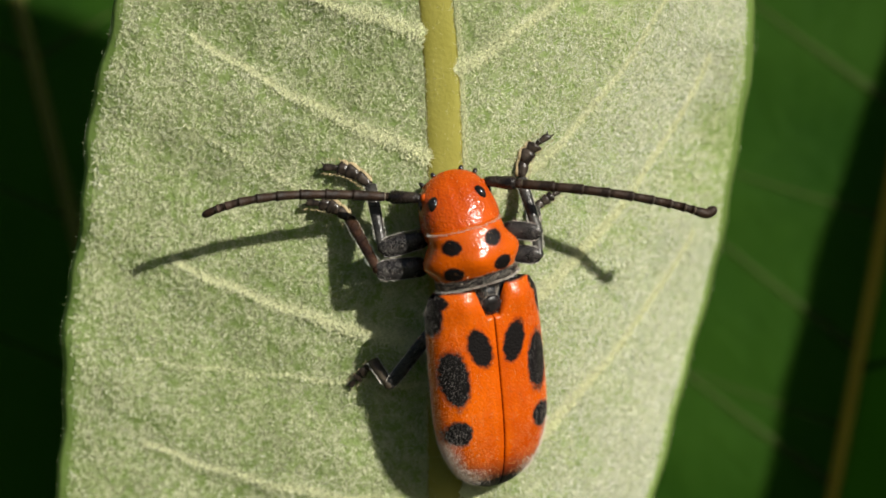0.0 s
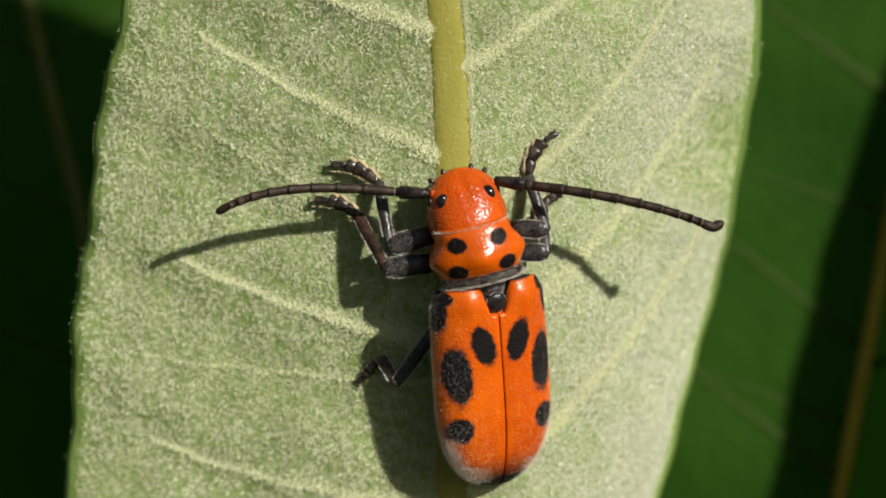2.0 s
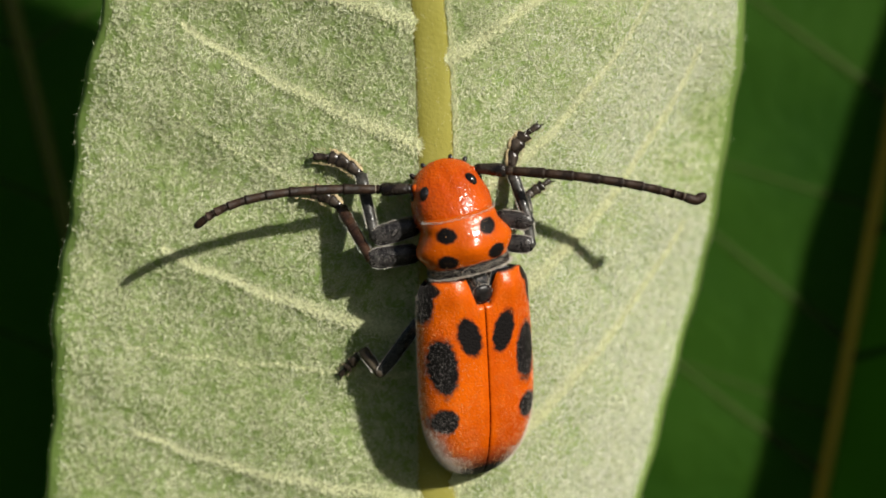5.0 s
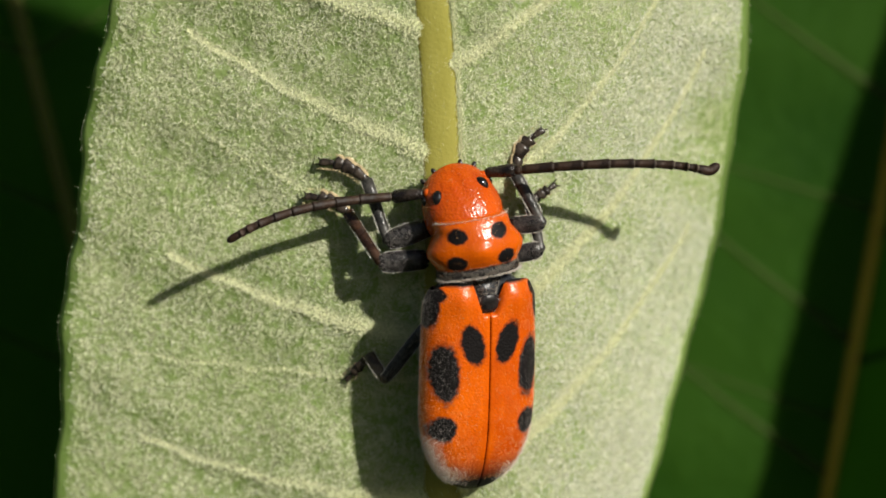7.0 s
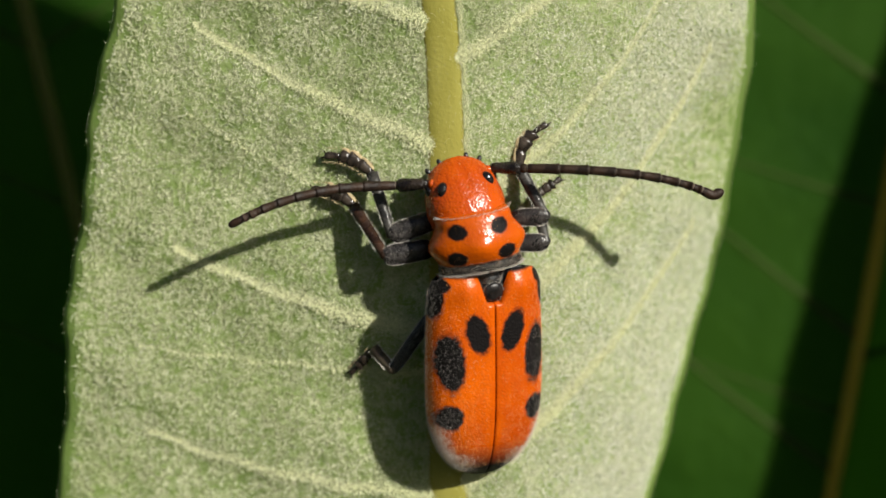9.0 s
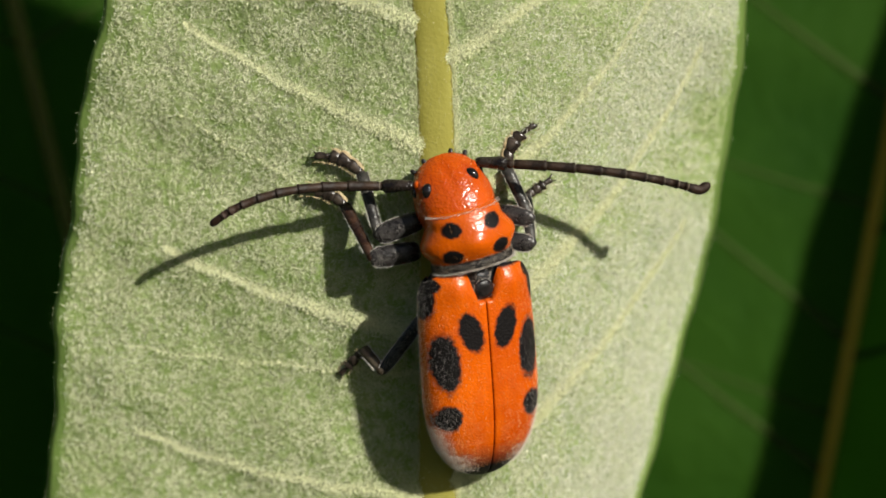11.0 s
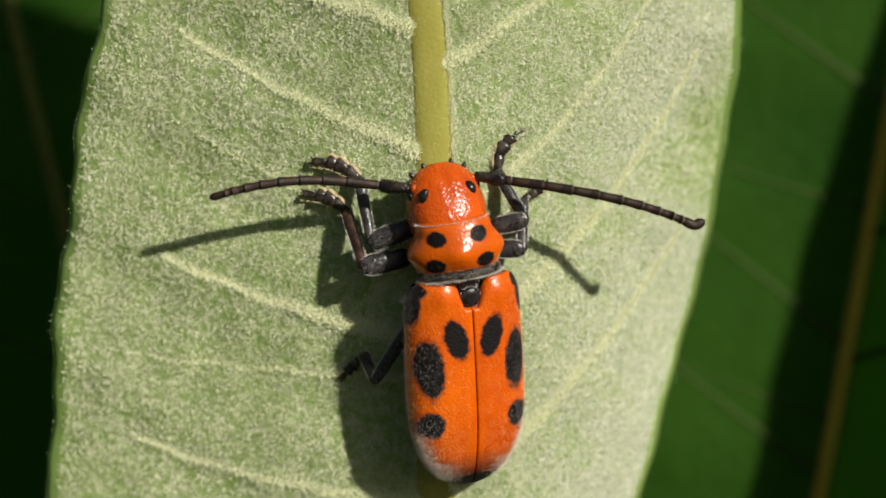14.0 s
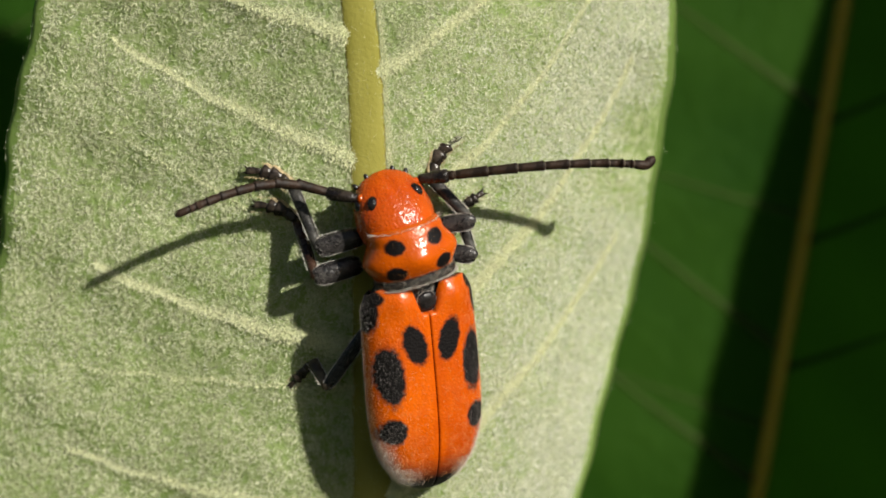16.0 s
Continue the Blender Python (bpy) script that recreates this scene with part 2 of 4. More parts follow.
# ---- the milkweed ----
plant = tagged(new("milkweed_plant"), "milkweed plant with broad green leaves, downy pale underneath", "plant")
PLANT_FOOT = Matrix.Translation((0.008, 0.030, -0.455))
plant.matrix_basis = PLANT_FOOT
IN_PLANT = PLANT_FOOT.inverted() @ STAND


def midrib_u(v):
    return 0.15 - 0.004 * np.clip(v, 0, 12) ** 2 - 0.05 * np.clip(v - 12, 0, None)


def taper(v):
    return np.sqrt(np.clip(1 - (np.clip(np.abs(v) - 15, 0, None) / 25.0) ** 2, 0.0006, 1)) ** 1.3


def edge_left(v):
    c = np.clip(v, -12, 12)
    wave = 0.13 * np.sin(v * 0.75 + 0.6) + 0.05 * np.sin(v * 2.3)
    return midrib_u(v) + (-15.72 + 0.112 * c + 0.0051 * c * c + 0.004 * np.clip(v, 0, 12) ** 2 + wave - 0.15) * taper(v)


def edge_right(v):
    c = np.clip(v, -12, 12)
    wave = 0.10 * np.sin(v * 0.6 + 2.0) + 0.04 * np.sin(v * 1.9)
    return midrib_u(v) + (12.3 + 0.242 * c - 0.0059 * c * c + wave + 0.17 * np.exp(-(((v - 6.5) / 4.5) ** 2)) - 0.035 * np.clip(v, 0, 12)) * taper(v)


# side, start along the midrib, first rise, growing rise, length, half width
SIDE_VEINS = ((-1, 8.9, 0.25, 0.012, 7, 0.22), (-1, 3.65, 0.36, 0.015, 9.4, 0.21), (-1, -0.6, 0.45, 0.008, 10, 0.08),
              (-1, -4.13, 0.162, 0.0134, 10.6, 0.24), (-1, -5.7, 0.03, 0.004, 12, 0.09), (-1, -10.75, 0.02, 0.0145, 11.8, 0.18),
              (1, 7.1, 0.50, 0.03, 8.5, 0.15), (1, 1.0, 0.45, 0.055, 9.8, 0.15), (1, -4.2, 0.38, 0.06, 10.6, 0.23), (1, -10.4, 0.5, 0.05, 9.8, 0.22))


def vein_rise(u, v):
    """How far the side veins lift the leaf's face."""
    d, total = u - midrib_u(v), 0.0
    for side, v0, k1, k2, reach, r0 in SIDE_VEINS:
        a = np.clip(side * d, 0, None)
        off = np.abs(v - (v0 + k1 * a + k2 * a * a + 0.06 * np.sin(a * 2.1 + v0))) / np.sqrt(1 + (k1 + 2 * k2 * a) ** 2)
        fade = np.clip(1 - a / reach, 0, 1) ** 0.6 * (side * d > 0)
        total = total + 0.33 * r0 * fade * np.exp(-((off / (1.5 * r0 + 0.06)) ** 2)) - 0.04 * r0 * fade * np.exp(-(((off - 3.2 * r0) / (1.6 * r0)) ** 2))
    return total


def leaf_w(u, v):
    """Height of the leaf's woolly face: a low ridge along the midrib, falling off to both sides."""
    d = u - midrib_u(v)
    soft = np.sqrt(d * d + 2.25) - 1.5
    w = np.where(d < 0, (0.045 * np.clip(-v / 12, 0, 1) - 0.15) * soft, 0.03 * soft - 0.052 * d * d * (1 - 0.04 * np.clip(v + 1, 0, 10)) - 0.055 * np.clip(d - 8.0, 0, 6) ** 2 * np.clip((9 - v) / 11, 0, 1))
    far = np.clip(np.abs(d) / 4.0, 0, 1)
    rise = np.where(d < 0, 0.32 * np.abs(d) + 0.006 * d * d, 0.36 * d + 0.06 * d * d)
    quilt = 0.07 * np.cos(2 * np.pi * (v - rise + 4.2) / 6.6) * far * far
    rough = 0.05 * np.sin(1.9 * u + 0.7 * v) * np.sin(1.3 * v - 0.6 * u + 1.0)
    return w + quilt + rough * far - 0.0016 * np.clip(v, None, 0) ** 2 + 0.004 * np.clip(v - 3, 0, None) ** 2 + vein_rise(u, v)


LEAN = 0.18


def leant(points):
    """The leaf leans forward with its tip."""
    p = np.array(points, float)
    w = p[..., 2] + LEAN * p[..., 1]
    k = (EYE_DISTANCE - w) / (EYE_DISTANCE - p[..., 2])
    return np.stack([p[..., 0] * k, p[..., 1] * k, w], -1)


def build_main_leaf():
    vs = np.concatenate([np.linspace(-40, -13.5, 24), np.linspace(-13, 13, 160), np.linspace(13.5, 40, 24)])
    ts = np.concatenate([np.linspace(-1, -0.06, 58), np.linspace(-0.04, 0.04, 5), np.linspace(0.06, 1, 58)])
    V, T = np.meshgrid(vs, ts, indexing="ij")
    mid = midrib_u(V)
    U = np.where(T < 0, mid + (mid - edge_left(V)) * T, mid + (edge_right(V) - mid) * T)
    W = leaf_w(U, V)
    W = W - np.where(T < 0, 0.12, 0.5) * np.clip((np.abs(T) - 0.955) / 0.045, 0, 1) ** 2
    n, k = V.shape
    verts = np.stack([U, V, W], -1).reshape(-1, 3)
    faces = [(i * k + j, i * k + j + 1, (i + 1) * k + j + 1, (i + 1) * k + j) for i in range(n - 1) for j in range(k - 1)]
    data = mesh_of("leaf", leant(verts).tolist(), faces, UNDERSIDE)
    data.materials.append(RIM)
    rim = [1 if (f % (k - 1)) < 2 or (f % (k - 1)) >= k - 3 else 0 for f in range(len(faces))]
    data.polygons.foreach_set("material_index", rim)
    leaf = part("leaf", data, plant, "upright milkweed leaf seen from its woolly pale green underside", IN_PLANT)
    thick = leaf.modifiers.new("thickness", "SOLIDIFY")
    thick.thickness, thick.offset = 0.28 * MM, -1
    # midrib
    rings = []
    for v in np.linspace(-39, 38, 150):
        r = 0.80 - 0.006 * v if v > -20 else 0.86
        r *= min(1.0, (39.5 - v) / 22)
        u0, w0 = float(midrib_u(v)), float(leaf_w(midrib_u(v), v))
        wob = 0.015 * math.sin(v * 1.1) + 0.006 * math.sin(v * 3.1)
        rings.append([(u0 + wob + r * math.cos(a), v, w0 - 0.05 + 0.24 * r * math.sin(a)) for a in (2 * math.pi * j / 20 for j in range(20))])
    part("midrib", mesh_of("midrib", *loft(leant(rings).tolist()), MIDRIB), leaf, "smooth yellow-green midrib")
    for side, v0, k1, k2, reach, r0 in SIDE_VEINS:
        rings = []
        for s in np.linspace(0, 1, 44):
            d = 0.3 + s * reach * 0.9
            v = v0 + k1 * d + k2 * d * d + 0.06 * math.sin(d * 2.1 + v0)
            u = float(midrib_u(v)) + side * d
            w = float(leaf_w(u, v))
            r = 0.75 * r0 * (1 - s) ** 0.6 + 0.02
            rings.append([(u, v + r * math.cos(a), w - 0.03 + (0.035 + r * 0.10) * math.sin(a)) for a in (2 * math.pi * j / 10 for j in range(10))])
        part("side_vein", mesh_of("side_vein", *loft(leant(rings).tolist()), VEIN), leaf)
    # wool
    n = 300000
    tufts = 13500
    tv, tf = np.random.uniform(-12.8, 12.8, tufts), np.random.uniform(0.0, 1.0, tufts)
    pick = np.random.randint(0, tufts, n)
    spread = np.where(np.random.rand(n) < 0.80, 0.062, 0.25)
    du, dv = np.random.normal(0, 1, n) * spread, np.random.normal(0, 1, n) * spread
    v = np.clip(tv[pick] + dv, -12.7, 12.7)
    el, er = edge_left(v), edge_right(v)
    u = np.clip(el + (er - el) * tf[pick] + du, el + 0.02, er - 0.02)
    keep = (np.abs(u - midrib_u(v)) > 0.68 + np.random.uniform(-0.08, 0.2, n)) | (np.random.rand(n) < 0.10)
    margin = np.minimum(u - el, er - u)
    keep &= np.random.rand(n) < np.where(u < 0, np.clip((margin - 0.25 + 0.02 * np.clip(v, -12, 0)) / 0.7, 0.0, 1), np.clip((margin - 0.35) / 1.2, 0.0, 1))
    keep &= np.random.rand(n) > 3.0 * vein_rise(u, v)
    u, v, du, dv = u[keep], v[keep], du[keep], dv[keep]
    e = 0.02
    nu = -(leaf_w(u + e, v) - leaf_w(u - e, v)) / (2 * e)
    nv = -(leaf_w(u, v + e) - leaf_w(u, v - e)) / (2 * e)
    up = np.stack([nu, nv - LEAN, np.ones_like(u)], 1)
    up /= np.linalg.norm(up, axis=1, keepdims=True)
    roots = np.stack([u, v, leaf_w(u, v)], 1)
    flow = 1.2 * np.sin(u * 0.9 + v * 0.5) + 1.2 * np.sin(v * 1.1 - u * 0.4)
    ang = np.where(np.random.rand(len(u)) < 0.5, np.arctan2(dv, du) + np.random.normal(0, 0.7, len(u)), flow + np.random.normal(0, 1.6, len(u)))
    way = np.stack([np.cos(ang), np.sin(ang), np.zeros_like(ang)], 1)
    way -= up * (way * up).sum(1, keepdims=True)
    lengths, widths = np.random.uniform(0.07, 0.22, len(u)), np.random.uniform(0.011, 0.026, len(u))
    wool = part("wool", hairs("wool", leant(roots), up, way, lengths, widths, WOOL, 0.42, 0.7), leaf, "matted white wool of fine hairs")
    wool["kind"] = "stuff"
    # a white hair veil: wool patches, and the sunward half's brightness put into colour
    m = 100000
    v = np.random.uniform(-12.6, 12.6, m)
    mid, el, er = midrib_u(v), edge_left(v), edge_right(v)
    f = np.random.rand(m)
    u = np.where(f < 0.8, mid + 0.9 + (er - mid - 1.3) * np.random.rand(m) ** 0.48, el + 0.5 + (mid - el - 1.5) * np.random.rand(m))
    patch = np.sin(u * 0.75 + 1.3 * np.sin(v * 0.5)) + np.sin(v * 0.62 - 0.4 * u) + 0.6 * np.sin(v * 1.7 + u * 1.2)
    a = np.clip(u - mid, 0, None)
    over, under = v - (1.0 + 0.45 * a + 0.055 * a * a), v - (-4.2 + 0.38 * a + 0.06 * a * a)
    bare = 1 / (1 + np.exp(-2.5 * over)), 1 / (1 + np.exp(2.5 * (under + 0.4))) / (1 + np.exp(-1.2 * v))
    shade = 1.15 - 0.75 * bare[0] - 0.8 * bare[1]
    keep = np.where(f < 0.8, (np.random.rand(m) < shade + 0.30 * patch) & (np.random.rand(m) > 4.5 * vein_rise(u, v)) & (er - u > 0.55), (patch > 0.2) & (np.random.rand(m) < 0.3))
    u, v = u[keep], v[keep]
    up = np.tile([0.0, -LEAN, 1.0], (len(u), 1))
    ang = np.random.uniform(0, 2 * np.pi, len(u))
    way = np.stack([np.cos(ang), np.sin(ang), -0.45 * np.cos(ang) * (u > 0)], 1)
    veil = part("sunlit_wool_veil", hairs("sunlit_wool_veil", leant(np.stack([u, v, leaf_w(u, v) + 0.02], 1)), up, way, np.random.uniform(0.10, 0.26, len(u)), np.random.uniform(0.009, 0.019, len(u)), SUNLIT_VEIL, 0.42, 0.8), leaf, "loose white hairs over the wool, whitened for the sunlit half")
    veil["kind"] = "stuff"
    # sparse hairs on the midrib
    m = 8000
    v = np.random.uniform(-12.6, 12.6, m)
    d = np.where(np.random.rand(m) < 0.95, np.random.choice([-1, 1, 1, 1], m) * (0.72 + 0.28 * np.random.beta(1.4, 2.0, m)), np.random.uniform(-0.7, 0.7, m))
    u = midrib_u(v) + d
    w = np.maximum(leaf_w(midrib_u(v), v) - 0.05 + 0.20 * np.sqrt(np.clip(1 - (d / 0.85) ** 2, 0, 1)), leaf_w(u, v) + 0.03)
    up = np.stack([d, np.full(m, -LEAN), np.full(m, 0.8)], 1)
    up /= np.linalg.norm(up, axis=1, keepdims=True)
    way = np.random.normal(0, 0.5, (m, 3)) + np.array([0.0, 0.8, 0.0])
    way -= up * (way * up).sum(1, keepdims=True)
    way /= np.linalg.norm(way, axis=1, keepdims=True)
    rib_hair = part("midrib_hair", hairs("midrib_hair", leant(np.stack([u, v, w], 1)), up, way, np.random.uniform(0.08, 0.20, m), np.where(np.abs(d) > 0.7, np.random.uniform(0.009, 0.016, m), 0.005), VEIN_WOOL, 0.30, 0.5), leaf, "sparse white hairs on the midrib")
    rib_hair["kind"] = "stuff"
    # paler down along the side veins
    us, vs = [], []
    for side, v0, k1, k2, reach, r0 in SIDE_VEINS:
        m = int(reach * (520 if side < 0 else 1450) * (r0 / 0.22) ** 2)
        d = 0.6 + (reach + 0.4) * np.random.rand(m) ** 1.25
        line = v0 + k1 * d + k2 * d * d + 0.06 * np.sin(d * 2.1 + v0)
        vv = line + np.random.normal(0, (1.0 if side < 0 else 1.15) * r0, m) * np.clip(1.15 - d / reach, 0.35, 1)
        vs.append(vv)
        us.append(midrib_u(vv) + side * d)
    u, v = np.concatenate(us), np.concatenate(vs)
    up = np.tile([0.0, -LEAN, 1.0], (len(u), 1))
    ang = np.random.uniform(0, 2 * np.pi, len(u))
    way = np.stack([np.cos(ang), np.sin(ang), np.zeros_like(ang)], 1)
    pale = part("vein_wool", hairs("vein_wool", leant(np.stack([u, v, leaf_w(u, v)], 1)), up, way, np.random.uniform(0.08, 0.22, len(u)), np.random.uniform(0.014, 0.030, len(u)), VEIN_WOOL, 0.36, 0.7), leaf, "pale down on the side veins")
    pale["kind"] = "stuff"
    # short hairs that stand out from the rim
    m = 150
    v = np.random.uniform(-12.5, 12.5, m)
    left = np.random.rand(m) < 0.6
    u = np.where(left, edge_left(v), edge_right(v))
    roots = np.stack([u + np.where(left, 0.06, -0.06), v, leaf_w(u, v) - 0.04], 1)
    out = np.stack([np.where(left, -1.0, 1.0), np.random.normal(0.1, 0.5, m), np.random.normal(0.1, 0.4, m)], 1)
    out /= np.linalg.norm(out, axis=1, keepdims=True)
    up = np.tile([0.0, 0.0, 1.0], (m, 1))
    fringe = part("rim_hair", hairs("rim_hair", leant(roots), up, out, np.random.uniform(0.08, 0.24, m), np.full(m, 0.007), WOOL, 0.1, 0.8), leaf)
    fringe["kind"] = "stuff"


def build_shaded_leaf(label, rib, depth, half_left, half_right, fold_left, fold_right, v_range, veins, vein_mat, rib_mat, rib_r, lean=0.0):
    """A leaf behind, upper side forward: two halves folded at the midrib; fold(v) is the angle in degrees by which a half turns forward."""
    lo, hi = v_range
    vs, ts = np.linspace(lo, hi, 90), np.linspace(-1, 1, 61)
    shape = lambda v: math.sqrt(max(0.0005, 1 - ((v - (lo + hi) / 2) / ((hi - lo) / 2)) ** 2)) ** 0.8

    def place(v, t):
        half, fold, sgn = (half_left, fold_left, -1) if t < 0 else (half_right, fold_right, 1)
        d, a = abs(t) * half * shape(v), radians(fold(v))
        bow = 0.10 * math.sin(v * 0.9 + t * 6) * min(1, abs(t) * 4)
        return (rib(v) + sgn * d * math.cos(a), v, depth + lean * v + d * math.sin(a) + bow - 0.0016 * v * v)

    verts = [place(v, t) for v in vs for t in ts]
    k = len(ts)
    faces = [(i * k + j, i * k + j + 1, (i + 1) * k + j + 1, (i + 1) * k + j) for i in range(len(vs) - 1) for j in range(k - 1)]
    leaf = part("leaf", mesh_of("leaf", verts, faces, UPPER), plant, label, IN_PLANT)
    thick = leaf.modifiers.new("thickness", "SOLIDIFY")
    thick.thickness, thick.offset = 0.3 * MM, -1
    rings = []
    for v in np.linspace(lo + 0.5, hi - 1, 80):
        x, y, z = place(v, 0)
        r = rib_r * min(1, (hi - v) / 30)
        rings.append([(x + r * math.cos(a), v, z + 0.05 + 0.6 * r * math.sin(a)) for a in (2 * math.pi * j / 12 for j in range(12))])
    part("midrib", mesh_of("midrib", *loft(rings), rib_mat), leaf, "pale tan midrib")
    for sgn, v0, k1, k2, reach, r0 in veins:
        half = half_left if sgn < 0 else half_right
        rings = []
        for s in np.linspace(0, 1, 30):
            d = s * reach
            v = v0 + k1 * d + k2 * d * d
            x, y, z = place(v, sgn * d / (half * shape(v)))
            r = 1.1 * r0 * (1 - 0.85 * s)
            rings.append([(x, y + r * math.cos(a), z + 0.02 + r * 0.25 * math.sin(a)) for a in (2 * math.pi * j / 8 for j in range(8))])
        part("side_vein", mesh_of("side_vein", *loft(rings), vein_mat), leaf)
    return leaf


def build_stem():
    rings = []
    for s in np.linspace(0, 1, 40):
        v = -455 + 415 * s
        u, w, r = 8 + 1.5 * math.sin(s * 5), -30 + 2 * math.sin(s * 4), 4.2 - 1.6 * s
        rings.append([(u + r * math.cos(a), v, w + r * math.sin(a)) for a in (2 * math.pi * j / 16 for j in range(16))])
    stem = part("stem", mesh_of("stem", *loft(rings), STEM_GREEN), plant, "upright downy green stem", IN_PLANT)
    top = (8 + 1.5 * math.sin(5 * 0.985), -46.0, -30 + 2 * math.sin(4 * 0.985))
    for end, start in (((0.15, -41.0, -10.2), -56), ((13.6, -43.5, -28.0), -52), ((-22.0, -43.5, -26.0), -56)):
        rings = []
        for s in np.linspace(0, 1, 18):
            e = s * s * (3 - 2 * s)
            c = [top[0] + (end[0] - top[0]) * e, start + (end[1] - start) * s, top[2] + (end[2] - top[2]) * e]
            r = 1.3 - 0.4 * s
            rings.append([(c[0] + r * math.cos(a), c[1], c[2] + r * math.sin(a)) for a in (2 * math.pi * j / 12 for j in range(12))])
        part("leaf_stalk", mesh_of("leaf_stalk", *loft(rings), STEM_GREEN), stem)


build_stem()
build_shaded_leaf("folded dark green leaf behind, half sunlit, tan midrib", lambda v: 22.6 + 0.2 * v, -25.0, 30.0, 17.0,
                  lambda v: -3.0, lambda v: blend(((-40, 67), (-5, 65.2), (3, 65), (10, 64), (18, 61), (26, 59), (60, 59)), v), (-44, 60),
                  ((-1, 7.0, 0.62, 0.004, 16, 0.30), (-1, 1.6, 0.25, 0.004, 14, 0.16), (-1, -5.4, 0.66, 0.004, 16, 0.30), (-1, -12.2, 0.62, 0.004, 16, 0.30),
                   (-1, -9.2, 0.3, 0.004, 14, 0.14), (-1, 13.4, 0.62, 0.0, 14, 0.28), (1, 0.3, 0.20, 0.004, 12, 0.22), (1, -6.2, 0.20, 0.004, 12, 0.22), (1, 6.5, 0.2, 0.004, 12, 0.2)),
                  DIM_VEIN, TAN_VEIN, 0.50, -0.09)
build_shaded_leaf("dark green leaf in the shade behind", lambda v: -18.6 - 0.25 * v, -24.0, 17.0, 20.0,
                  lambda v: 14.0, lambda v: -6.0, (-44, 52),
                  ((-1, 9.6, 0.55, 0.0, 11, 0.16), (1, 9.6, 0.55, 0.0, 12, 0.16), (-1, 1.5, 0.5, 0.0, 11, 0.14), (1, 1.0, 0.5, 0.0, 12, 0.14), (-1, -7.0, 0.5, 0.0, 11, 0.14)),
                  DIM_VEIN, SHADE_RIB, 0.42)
build_main_leaf()

# ---- the beetle: x to its right, y forward, z out of its back, in millimetres ----
beetle = tagged(new("longhorn_beetle"), "orange longhorn beetle with black spots, clinging to the milkweed leaf", "beetle")
ELYTRON_LENGTH = 8.7


def elytron_width(s):
    if s < 0.52:
        return 2.50 + 0.105 * math.sin(math.pi * s / 1.04) - 0.22 * max(0.0, (0.05 - s) / 0.05) ** 2
    return 2.605 * math.sqrt(max(0.0, 1 - ((s - 0.52) / 0.48) ** 2.35))


def elytron_height(s):
    h = 1.25 + 0.11 * math.sin(math.pi * s) if s < 0.5 else 1.36 * max(0.0, 1 - ((s - 0.5) / 0.5) ** 2.6) ** 0.6
    return h - 0.30 * max(0.0, (0.07 - s) / 0.07) ** 2


def elytron_point(side, s, q):
    """q from 0 at the seam to 1 at the rim; past 1 it turns under."""
    W, H = elytron_width(s), elytron_height(s)
    p = min(q, 1.0) * math.pi / 2
    x, z = W * math.sin(p) ** (2 / 3), H * math.cos(p)
    z -= 0.06 * max(0.0, 1 - x / 0.10) ** 2
    front = max(0.0, 1 - s / 0.14) ** 1.4
    inner, outer = min(1.0, max(0.0, (x - 0.32) / 0.55)), min(1.0, max(0.0, (2.45 - x) / 1.25))
    inner, outer = 1 - (1 - inner) ** 2, 1 - (1 - outer) ** 2.4
    y = -ELYTRON_LENGTH * s + front * (0.55 * inner * outer - 0.78 * (1 - inner))
    z += 0.19 * math.exp(-(((x - 1.2) / 0.55) ** 2) - ((s - 0.04) / 0.06) ** 2)
    if q > 1.0:
        x, z = W * (1 - 0.35 * (q - 1)), -0.9 * (q - 1)
    return (side * max(x, 0.006), y, z)


